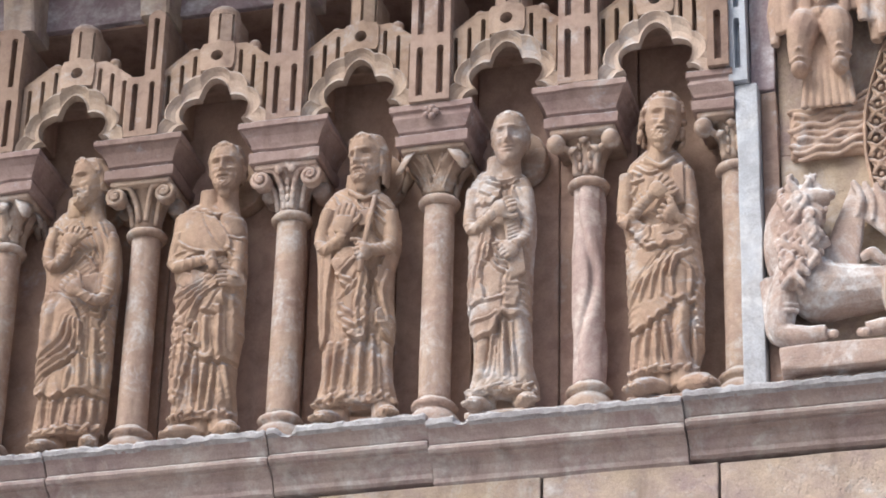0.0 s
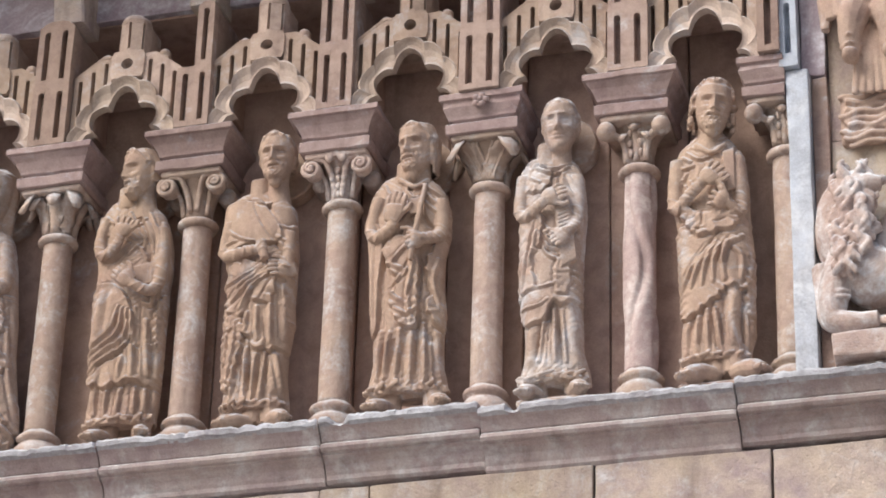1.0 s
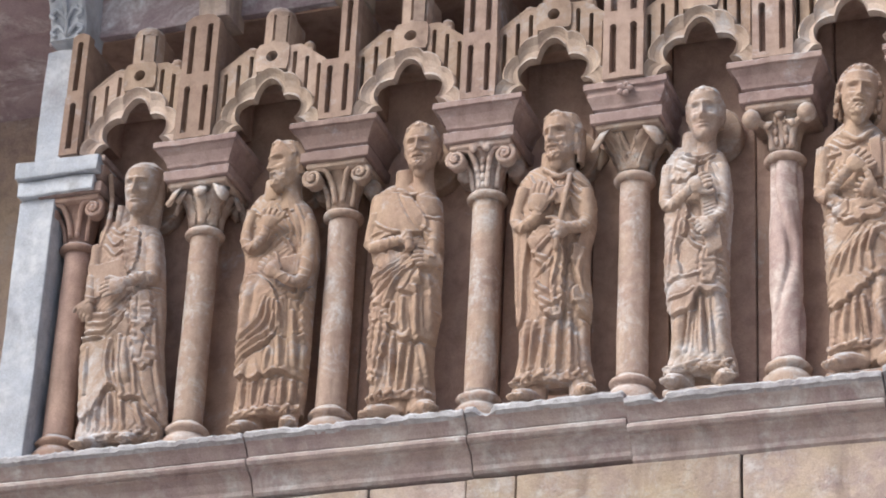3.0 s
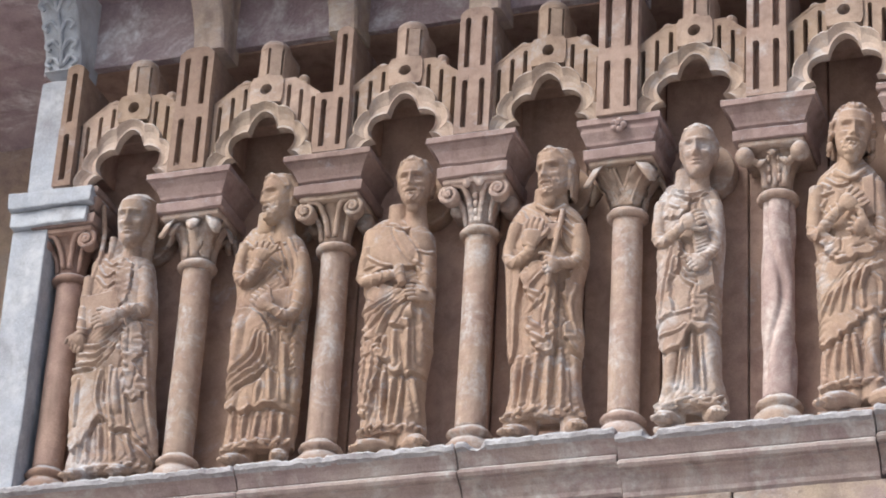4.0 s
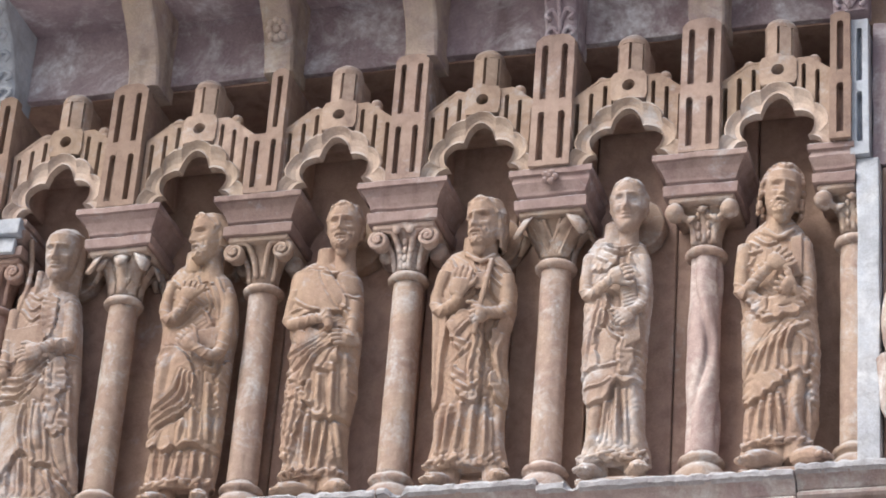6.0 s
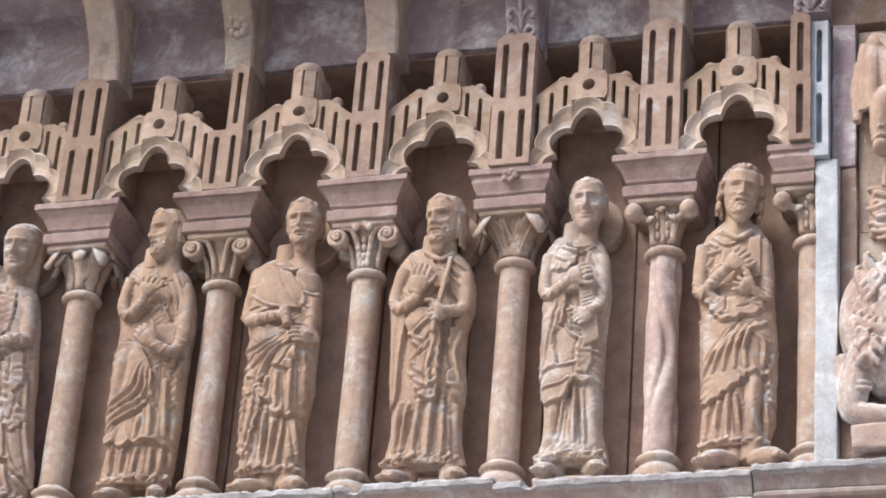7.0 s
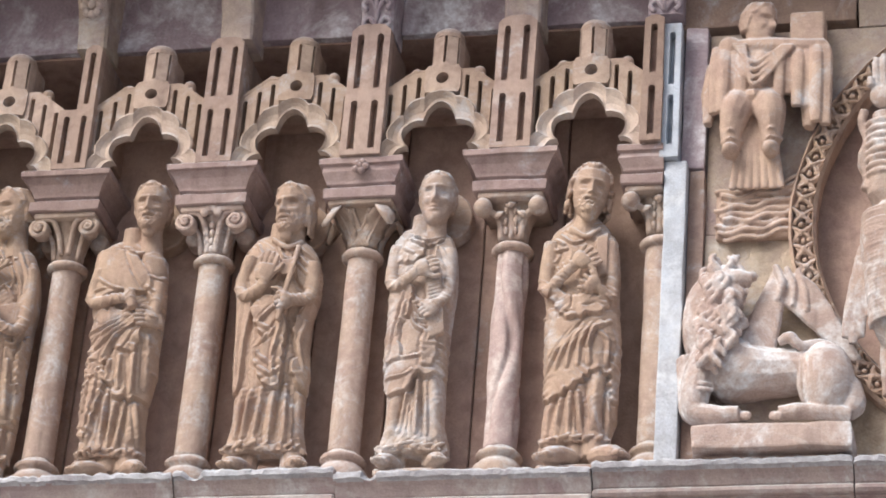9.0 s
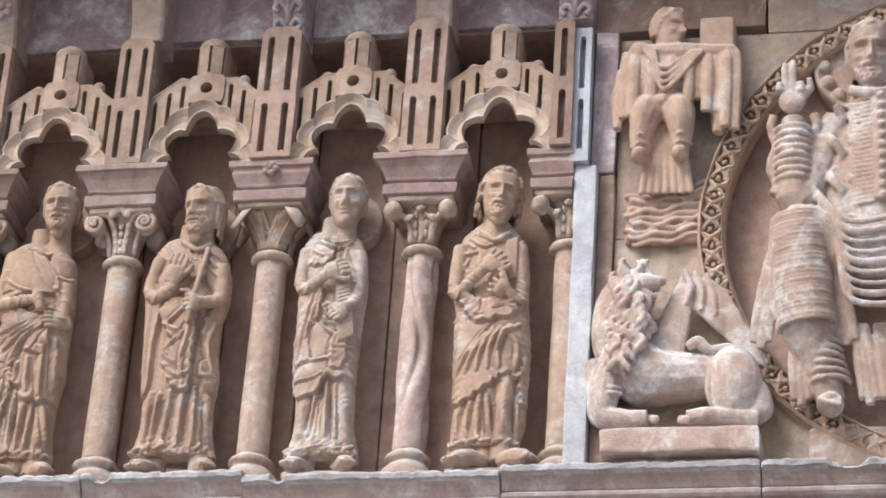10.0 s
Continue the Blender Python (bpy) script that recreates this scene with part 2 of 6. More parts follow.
# moulded ledge, block by block, its upper lip chipped
def ledge_block(x0, x1, lift, parent, seed):
    # fillet, hollow, roll between two quirks, hollow under the rough lip
    prof = [(0.02, -0.182), (-0.050, -0.182), (-0.060, -0.174), (-0.061, -0.160), (-0.068, -0.150), (-0.076, -0.132), (-0.092, -0.117), (-0.110, -0.111), (-0.109, -0.106),
            (-0.122, -0.103), (-0.130, -0.094), (-0.130, -0.084), (-0.122, -0.077), (-0.114, -0.075), (-0.120, -0.071), (-0.127, -0.060), (-0.138, -0.046), (-0.151, -0.035),
            (-0.158, -0.029), (-0.166, -0.026), (-0.168, -0.012), (-0.160, -0.003), (-0.145, 0.0), (-0.10, 0.001), (0.0, 0.002), (BACK + 0.02, 0.002), (BACK + 0.02, -0.10), (0.02, -0.10)]
    n = max(6, int((x1 - x0) / 0.007))
    bm = bmesh.new()
    rings = []
    for i in range(n + 1):
        x = x0 + (x1 - x0) * i / n
        ring = []
        wear = noise.noise(Vector((x * 9, seed, 0))) * 0.4 + noise.noise(Vector((x * 34, seed, 3))) * 0.5 + noise.noise(Vector((x * 95, seed, 6))) * 0.12
        bite = max(0.0, noise.noise(Vector((x * 13, seed + 9, 1))) - 0.22) * 0.11
        end = 0.0025 * (i in (0, n))
        for y, dz in prof:
            lip = max(0.0, min(1.0, (dz + 0.05) / 0.05)) * max(0.0, min(1.0, (-0.09 - y) / 0.05))
            ring.append(Vector((x, y + end + lip * (bite * 0.8 + abs(wear) * 0.007), LEDGE + lift + dz - end - lip * (bite * 0.5 + abs(wear) * 0.016)
                                + 0.0015 * noise.noise(Vector((x * 14, dz * 40, seed))))))
        rings.append(ring)
    loft(bm, rings)
    for v in bm.verts:
        if v.co.y < -0.13 and v.co.z > LEDGE + lift - 0.034:
            v.co += 0.005 * noise.noise_vector(Vector((v.co.x * 26, v.co.y * 60, v.co.z * 75)))
    ob = part("ledge_block", bm, M_LEDGE, parent, smooth=False)
    ob.data.materials.append(M_LIP)
    for f in ob.data.polygons:
        if f.center.z > LEDGE + lift - 0.034 and f.center.y < -0.05:
            f.material_index = 1
    return ob


ledge = thing("ledge", (0.5, 0, LEDGE), "moulded sandstone ledge with chipped, lichen-grey lip", "ledge", kind="structure")
edges = [-1.78, -0.692, 0.040, 0.548, 1.332, 2.10, 2.95, 3.8]
lifts = [0.0, 0.004, 0.008, -0.010, 0.004, 0.004, 0.004]
for i, (a, b) in enumerate(zip(edges, edges[1:])):
    ledge_block(a + 0.002, b - 0.002, lifts[i], ledge, i * 7.3)

# niche back: upright slabs between the columns
niche = thing("niche_wall", (0, BACK, LEDGE), "smooth reddish upright slabs at the back of the niches", "wall", kind="structure")
slab_x = [-1.60, -1.02, -0.42, 0.06, 0.36, 0.62, 0.90, 1.16, 1.50]
for i, (a, b) in enumerate(zip(slab_x, slab_x[1:])):
    bm = bmesh.new()
    box(bm, a + 0.003, b - 0.003, BACK - 0.030 + 0.006 * (i % 2), BACK + 0.01, LEDGE + 0.003, 5.945, 0.004)
    part("slab", bm, M_NICHE, niche)

# metope slabs over the canopies, and the corbel cornice
metopes = thing("metope_course", (0, 0, 6.25), "purple-brown slabs crusted with pale lichen under the cornice", "wall", kind="structure")
mx = [-1.66, -1.02, -0.44, 0.075, 0.58, 1.06, 1.42]
for i, (a, b) in enumerate(zip(mx, mx[1:])):
    bm = bmesh.new()
    box(bm, a + 0.003, b - 0.003, -0.004 + 0.005 * (i % 3), 0.16, 6.243 + 0.004 * (i % 2), 6.56, 0.006, 2)
    bmesh.ops.subdivide_edges(bm, edges=[e for e in bm.edges if e.calc_length() > 0.1], cuts=6, use_grid_fill=True)
    jitter(bm, 0.004, 11, i)
    part("slab", bm, M_METOPE, metopes)
# unseen run left of the pier and extra overhang are added to cast shade
bm = bmesh.new()
box(bm, -9.0, 7.0, -0.50, 1.0, 6.545, 6.66, 0.01, 2)
box(bm, -9.0, 7.0, -0.45, 0.3, 6.515, 6.546, 0.008, 2)
tagged(part("cornice", bm, M_METOPE, None), "projecting stone cornice slab above the corbels, run on unseen for shade", "cornice", kind="structure")


# ---- columns ----
def volute(bm, c, r, side, thick=0.030):
    """A scroll seen from the front: a spiral roll round a small eye."""
    pts = []
    for k in range(26):
        a = 0.5 * math.pi - side * k * 0.42
        q = r * (1 - 0.030 * k)
        pts.append((c[0] + q * math.cos(a), c[1] - 0.0007 * k, c[2] + q * math.sin(a)))
    tube(bm, pts, [0.0095 - 0.00018 * k for k in range(26)], 7)
    ball(bm, (c[0], c[1] - 0.012, c[2]), r * 0.34)
    lathe_y(bm, c, r * 0.9, thick)


def lathe_y(bm, c, r, thick, n=18):
    loft(bm, [[Vector((c[0] + q * math.cos(2 * math.pi * i / n), c[1] + y, c[2] + q * math.sin(2 * math.pi * i / n))) for i in range(n)]
              for q, y in ((r * 0.9, -0.006), (r, 0.0), (r, thick), (r * 0.8, thick + 0.01))])


def leaf(bm, cx, cy, z0, z1, angle, reach, width, curl=0.5):
    """An acanthus leaf climbing the bell and curling over at its tip, with a midrib and lobed sides."""
    d = Vector((math.cos(angle), math.sin(angle), 0))
    s = Vector((-d.y, d.x, 0))
    base = Vector((cx, cy, 0))
    rings = []
    n = 12
    for k in range(n + 1):
        t = k / n
        out = 0.050 + reach * t ** 2.2
        z = z0 + (z1 - z0) * min(1.0, t * 1.12) - curl * 0.06 * max(0.0, t - 0.82) / 0.18
        w = width * (0.55 + 0.6 * math.sin(math.pi * min(t * 0.9, 1))) * (1 + 0.16 * math.cos(t * 22)) * (1 if t < 0.9 else (1.12 - t) / 0.22 + 0.15)
        c = base + d * out + Vector((0, 0, z))
        rings.append([c - s * w, c - s * w * 0.5 + d * 0.004, c + d * 0.012, c + s * w * 0.5 + d * 0.004, c + s * w, c - d * 0.010])
    loft(bm, rings)


def capital(kind, x, y, z0, z1, mat, parent, sides=(-1, 1)):
    """Kinds: acanthus, scroll, scroll_flower, palm, bead."""
    bm = bmesh.new()
    h = z1 - z0
    lathe(bm, [(0.046, z0), (0.048, z0 + 0.3 * h), (0.058, z0 + 0.62 * h), (0.080, z0 + 0.88 * h), (0.095, z1)], x, y, 24)
    box(bm, x - 0.105, x + (0.105 if 1 in sides else 0.012), y - 0.105, y + 0.10, z1 - 0.020, z1, 0.004)
    if kind == "acanthus":
        for k in range(8):
            a = math.pi * (k / 4) - math.pi / 2
            leaf(bm, x, y, z0 + 0.01, z0 + h * 0.92, a + 0.12, 0.062, 0.026, 1.0)
        for k in range(4):
            a = math.pi / 4 + k * math.pi / 2
            leaf(bm, x, y, z0 + 0.02, z0 + h * 0.98, a, 0.090, 0.030, 1.4)
    elif kind in ("scroll", "scroll_flower"):
        for s in (-1, 1):
            volute(bm, (x + s * 0.083, y - 0.085, z1 - 0.052), 0.034, s)
            tube(bm, smooth_line([(x + s * 0.012, y - 0.050, z0 + 0.02), (x + s * 0.020, y - 0.060, z0 + 0.5 * h), (x + s * 0.040, y - 0.085, z1 - 0.026), (x + s * 0.078, y - 0.09, z1 - 0.018)]),
                 0.010, 7)
            tube(bm, smooth_line([(x + s * 0.040, y - 0.03, z0 + 0.01), (x + s * 0.050, y - 0.045, z0 + 0.5 * h), (x + s * 0.074, y - 0.075, z1 - 0.05)]), 0.009, 7)
            lathe_y(bm, (x + s * 0.085, y + 0.02, z1 - 0.05), 0.032, 0.05)
        if kind == "scroll_flower":
            for k in range(5):
                a = math.pi * (0.15 + 0.175 * k)
                ball(bm, (x + 0.026 * math.cos(a), y - 0.098, z1 - 0.035 + 0.032 * math.sin(a)), 0.014, 0.010, 0.018)
            for row in range(4):
                for s in (-1, 0, 1):
                    ball(bm, (x + s * 0.022 * (0.6 + row * 0.15), y - 0.052 - 0.006 * row, z0 + 0.02 + row * 0.026), 0.009, 0.008, 0.013)
    elif kind == "palm":
        for s in (-1, 1):
            leaf(bm, x, y, z0 + 0.01, z1 - 0.012, -math.pi / 2 + s * 0.75, 0.105, 0.036, 1.5)
            for k in range(5):
                tube(bm, smooth_line([(x - s * 0.03 + s * 0.012 * k, y - 0.048, z0 + 0.008), (x + s * (0.004 + 0.010 * k), y - 0.058, z0 + 0.45 * h), (x + s * (0.030 + 0.012 * k), y - 0.082, z0 + 0.85 * h)]), 0.0065, 6)
        leaf(bm, x, y, z0, z0 + 0.86 * h, math.pi * 0.05, 0.08, 0.03, 1.2)
        leaf(bm, x, y, z0, z0 + 0.86 * h, math.pi * 0.95, 0.08, 0.03, 1.2)
    else:
        for s in sides:
            ball(bm, (x + s * 0.088, y - 0.085, z1 - 0.046), 0.030, 0.034, 0.032, u=16, v=10)
            tube(bm, smooth_line([(x + s * 0.03, y - 0.045, z0 + 0.01), (x + s * 0.038, y - 0.055, z0 + 0.5 * h), (x + s * 0.070, y - 0.080, z1 - 0.055)]), 0.012, 7)
        for k in range(3):
            leaf(bm, x, y, z0 + 0.01, z0 + h * (0.9 if k == 1 else 0.7), -math.pi / 2 + (k - 1) * 0.5, 0.040, 0.020, 0.6)
        for row in range(3):
            for s in (-1, 1):
                ball(bm, (x + s * 0.016, y - 0.056 - 0.008 * row, z0 + 0.035 + row * 0.032), 0.007, 0.008, 0.014)
    jitter(bm, 0.002, 30, x)
    return part("capital", bm, mat, parent, smooth=True)


def column(x, kind, mat, label, wavy=False, flower=False, seed=0.0, abacus_w=0.149, base_lift=0.0, limit=(-9.0, 9.0)):
    y, z0 = 0.0, LEDGE
    col = thing("column", (x, y, z0), label, "column", "niche columns")
    bm = bmesh.new()
    b = z0 + base_lift
    lathe(bm, [(0.080, z0 - 0.012), (0.083, b + 0.030), (0.080, b + 0.050), (0.066, b + 0.068), (0.056, b + 0.078), (0.068, b + 0.084), (0.073, b + 0.093), (0.068, b + 0.102), (0.055, b + 0.108), (0.050, b + 0.118)], x, y, 32)
    jitter(bm, 0.003, 22, seed)
    part("base", bm, mat, col, smooth=True)
    bm = bmesh.new()
    zs = [b + 0.112 + (5.372 - b - 0.112) * k / 44 for k in range(45)]
    rings = []
    for z in zs:
        t = (z - zs[0]) / (zs[-1] - zs[0])
        r = 0.0505 - 0.002 * t
        ring = []
        for i in range(64):
            a = 2 * math.pi * i / 64
            q = r
            if wavy:
                # a groove and a swelling that snake down the front, and again at the back
                fade = min(1.0, t * 7) * min(1.0, (1.01 - t) * 14)
                for half_turn in (0.0, math.pi * 2 / 3, math.pi * 4 / 3):
                    d = (a + math.pi / 2 + 0.15 + half_turn + 0.62 * math.sin(t * 8.2 + 0.5) + math.pi) % (2 * math.pi) - math.pi
                    q += fade * (-0.013 * math.exp(-(d / 0.22) ** 2) + 0.006 * math.exp(-((d - 0.55) / 0.35) ** 2))
            ring.append(Vector((x + q * math.cos(a), y + q * math.sin(a), z)) + 0.0018 * noise.noise_vector(Vector((a * 2, z * 9, seed))))
        rings.append(ring)
    loft(bm, rings)
    part("shaft", bm, M_PINK if wavy else mat, col, "pale pink shaft carved with snaking flutes" if wavy else "", smooth=True)
    bm = bmesh.new()
    lathe(bm, [(0.050, 5.362), (0.060, 5.364), (0.067, 5.372), (0.068, 5.380), (0.063, 5.388), (0.052, 5.394)], x, y, 32)
    jitter(bm, 0.0015, 25, seed)
    part("necking", bm, mat, col, smooth=True)
    capital(kind, x, y, 5.392, 5.545, mat, col, (-1, 1) if limit[1] > 5 else (-1,))
    # abacus: a plain band below, a flaring hollow, a plain band above
    bm = bmesh.new()
    w = abacus_w
    rings = []
    for q, z in ((0.112, 5.543), (0.118, 5.546), (0.120, 5.578), (0.115, 5.582), (0.100, 5.584), (0.101, 5.592), (0.112, 5.597), (0.114, 5.606), (0.128, 5.636), (w - 0.008, 5.652), (w - 0.006, 5.657), (w + 0.003, 5.660), (w + 0.003, 5.679), (w - 0.002, 5.683)):
        k = 9
        side = []
        for a, c in (((-1, -1), (1, -1)), ((1, -1), (1, 1)), ((1, 1), (-1, 1)), ((-1, 1), (-1, -1))):
            for i in range(k):
                t = i / k
                px, py = a[0] + (c[0] - a[0]) * t, a[1] + (c[1] - a[1]) * t
                side.append(Vector((max(limit[0], min(limit[1], x + q * px)), min(y + q * py, BACK - 0.02), z)))
        rings.append(side)
    loft(bm, rings)
    if flower:
        for k in range(5):
            a = 2 * math.pi * k / 5
            ball(bm, (x + 0.018 * math.cos(a), y - w - 0.004, 5.645 + 0.016 * math.sin(a)), 0.012, 0.010, 0.011)
        ball(bm, (x, y - w - 0.010, 5.645), 0.008)
    jitter(bm, 0.0035, 16, seed + 5)
    part("abacus", bm, M_ABACUS, col)
    return col


column(COLUMNS[0], "scroll", M_NICHE, "dark reddish engaged column with scroll capital beside the grey pier", seed=1, abacus_w=0.12)
column(COLUMNS[1], "acanthus", M_COLUMN, "grey-pink sandstone column with small acanthus capital", seed=2)
column(COLUMNS[2], "scroll", M_COLUMN, "pale flecked sandstone column with two scrolls on its capital", seed=3)
column(COLUMNS[3], "scroll_flower", M_COLUMN, "tan sandstone column whose scroll capital bears a flower", seed=4)
column(COLUMNS[4], "palm", M_COLUMN, "tan sandstone column with palm-leaf capital and flowered abacus", flower=True, seed=5, abacus_w=0.135)
column(COLUMNS[5], "bead", M_COLUMN, "column with snaking pink shaft and ball-cornered capital", wavy=True, seed=6)
column(COLUMNS[6], "bead", M_COLUMN, "tan engaged column half hidden behind the grey pier", seed=7, abacus_w=0.13, limit=(-9.0, 1.504))


# ---- canopies over the niches ----
def lobed(cx, lobes, counts):
    """A line of arcs, each bulging outwards between two cusps; cusps as (dx, z)."""
    out = []
    for (x0, z0, bulge), (x1, z1, _), n in zip(lobes, lobes[1:], counts):
        mx, mz = (x0 + x1) / 2, (z0 + z1) / 2
        dx, dz = x1 - x0, z1 - z0
        length = math.hypot(dx, dz)
        nx, nz = -dz / length, dx / length
        for k in range(n):
            t = k / n
            s = math.sin(math.pi * t) ** 0.62
            out.append((cx + x0 + dx * t + nx * bulge * s, z0 + dz * t + nz * bulge * s))
    out.append((cx + lobes[-1][0], lobes[-1][1]))
    return out


def slotted(bm, x0, x1, z0, top, slots, y0=-0.118, y1=-0.072, slot_top=0.022, rail=0.0, foot=None):
    """An openwork panel: bars and a rail round dark upright slots with round heads. top(x) and foot(x) are its edges."""
    pitch = (x1 - x0) / slots
    gap = pitch * 0.33
    foot = foot or (lambda x: z0)
    tmp = bmesh.new()
    for k in range(slots):
        a, b = x0 + k * pitch, x0 + (k + 1) * pitch
        l, r = a + (pitch - gap) / 2, b - (pitch - gap) / 2
        zt = min(top(l), top(r)) - slot_top
        prism(tmp, [(a, foot(a)), (l, foot(l)), (l, top(l)), (a, top(a))], y0, y1)
        prism(tmp, [(r, foot(r)), (b, foot(b)), (b, top(b)), (r, top(r))], y0, y1)
        # head with an arched underside
        c, q = (l + r) / 2, gap / 2
        arc = [(c + q * math.cos(math.pi * i / 6), zt - q + q * math.sin(math.pi * i / 6)) for i in range(7)]
        prism(tmp, [(l, top(l))] + arc[::-1] + [(r, top(r))], y0, y1)
        if rail:
            prism(tmp, [(l, foot(l)), (r, foot(r)), (r, z0 + rail), (l, z0 + rail)], y0, y1)
    bmesh.ops.remove_doubles(tmp, verts=tmp.verts, dist=1e-4)
    add(bm, tmp)


def canopy(cx, seed, label):
    can = thing("canopy", (cx, 0, 5.69), label, "canopy", "niche canopies")
    zb = 5.683
    # scalloped arch band
    outer = lobed(cx, [(-0.192, zb, 0.012), (-0.166, zb + 0.062, 0.020), (-0.116, zb + 0.148, 0.020), (-0.052, zb + 0.214, 0.026), (0.052, zb + 0.214, 0.020),
                       (0.116, zb + 0.148, 0.020), (0.166, zb + 0.062, 0.012), (0.192, zb, 0.0)], [9] * 7)
    inner = lobed(cx, [(-0.142, zb, 0.012), (-0.098, zb + 0.034, 0.044), (-0.054, zb + 0.128, 0.072), (0.054, zb + 0.128, 0.044), (0.098, zb + 0.034, 0.012), (0.142, zb, 0.0)],
                  [9, 18, 9, 18, 9])
    bm = bmesh.new()
    rings = []
    for (ox, oz), (ix, iz) in zip(outer, inner):
        ring = []
        for t, y in ((0.0, -0.137), (0.08, -0.141), (0.34, -0.127), (0.60, -0.121), (0.86, -0.124), (1.0, -0.131)):
            ring.append(Vector((ox + (ix - ox) * t, y, oz + (iz - oz) * t)))
        ring += [Vector((ix, -0.096, iz)), Vector((ox, -0.070, oz))]
        rings.append(ring)
    loft(bm, rings)
    jitter(bm, 0.0025, 26, seed)
    part("arch_band", bm, M_BAND, can, "scalloped multifoil arch band", smooth=False)
    # flanking openwork wings, higher towards the middle
    for s, name in ((-1, "wing"), (1, "wing")):
        bm = bmesh.new()
        x0, x1 = (cx - 0.194, cx - 0.058) if s < 0 else (cx + 0.058, cx + 0.194)
        peak = 6.012 + 0.004 * math.sin(seed * 3 + s)

        def top(x, s=s, peak=peak):
            d = abs(x - cx)
            return peak - max(0.0, d - 0.098) * 0.75

        def foot(x):
            # just inside the outer edge of the arch band
            d = abs(x - cx)
            return float(np.interp(d, [0.0, 0.05, 0.10, 0.16, 0.20], [zb + 0.235, zb + 0.222, zb + 0.165, zb + 0.072, zb]))

        slotted(bm, x0, x1, zb, top, 3, -0.118 - 0.003 * (s > 0), -0.070, foot=foot)
        # coping along the top
        prism(bm, [(x0, top(x0) - 0.004), (cx + s * 0.098, peak - 0.004), (x1, top(x1) - 0.004), (x1, top(x1) + 0.003), (cx + s * 0.098, peak + 0.004), (x0, top(x0) + 0.003)], -0.120, -0.06)
        jitter(bm, 0.0022, 22, seed + s)
        part(name, bm, M_CANOPY, can)
        bm = bmesh.new()
        ball(bm, (cx + s * 0.105, -0.06, peak + 0.022), 0.022, 0.022, 0.024)
        box(bm, cx + s * 0.105 - 0.024, cx + s * 0.105 + 0.024, -0.085, -0.03, peak - 0.02, peak + 0.010, 0.004)
        part("finial", bm, M_CANOPY, can, smooth=False)
    # middle plate pierced by a round eye
    bm = bmesh.new()
    ez, er, n = 5.972, 0.021, 24
    ring = [(cx + er * math.cos(2 * math.pi * i / n), ez + er * math.sin(2 * math.pi * i / n)) for i in range(n)]
    half, lo, hi = 0.060, zb + 0.236, 6.022
    rim = []
    for i in range(n):
        a = 2 * math.pi * i / n
        c, q = math.cos(a), math.sin(a)
        k = min(half / max(abs(c), 1e-6), ((hi - ez) if q > 0 else (ez - lo)) / max(abs(q), 1e-6))
        rim.append((cx + k * c, ez + k * q))
    rings = []
    for (rx, rz), (px, pz) in zip(ring, rim):
        rings.append([Vector((px, -0.060, pz)), Vector((px, -0.126 - 0.010 * math.cos((px - cx) / half * 1.3), pz)), Vector((rx, -0.134, rz)), Vector((rx, -0.060, rz))])
    rings.append(rings[0])
    loft(bm, rings, cap=False)
    bmesh.ops.remove_doubles(bm, verts=bm.verts, dist=1e-5)
    jitter(bm, 0.0018, 25, seed)
    part("eye_plate", bm, M_CANOPY, can)
    # half-round lantern with three slots and a blunt cap
    bm = bmesh.new()
    r = 0.054
    for i in range(7):
        fat = 0.30 if i % 2 == 0 else 0.0
        a0 = -math.pi + math.pi * (i - fat) / 7
        a1 = -math.pi + math.pi * (i + 1 + fat) / 7
        zlo, zhi = 6.018, 6.152
        if i % 2:
            zhi = 6.036
        rings = []
        for z in (zlo, zhi):
            ring2 = []
            for q, aa in ((r, a0), (r, a1), (r - 0.024, a1), (r - 0.024, a0)):
                ring2.append(Vector((cx + q * math.cos(aa), -0.080 + 0.95 * q * math.sin(aa), z)))
            rings.append(ring2)
        loft(bm, rings)
    lathe(bm, [(r - 0.002, 6.140), (r - 0.001, 6.154), (r - 0.007, 6.168), (r - 0.020, 6.179), (0.006, 6.184)], cx, -0.079, 28)
    box(bm, cx - r + 0.004, cx + r - 0.004, -0.066, 0.02, 6.012, 6.150, 0.003)
    jitter(bm, 0.002, 24, seed + 3)
    part("lantern", bm, M_CANOPY, can)
    # hood that closes the niche above and behind
    bm = bmesh.new()
    box(bm, cx - 0.20, cx + 0.20, 0.020, BACK - 0.03, 5.925, 5.985, 0.004)
    box(bm, cx - 0.198, cx - 0.15, -0.020, BACK - 0.03, zb + 0.10, 5.93, 0.004)
    box(bm, cx + 0.15, cx + 0.198, -0.020, BACK - 0.03, zb + 0.10, 5.93, 0.004)
    part("hood", bm, M_NICHE, can)
    return can


for i, cx in enumerate(BAYS):
    canopy(cx, i * 5.1, ("pinkish", "weathered pale", "tan", "golden tan", "golden tan", "golden tan")[i] + " sandstone openwork canopy with scalloped arch over a niche")


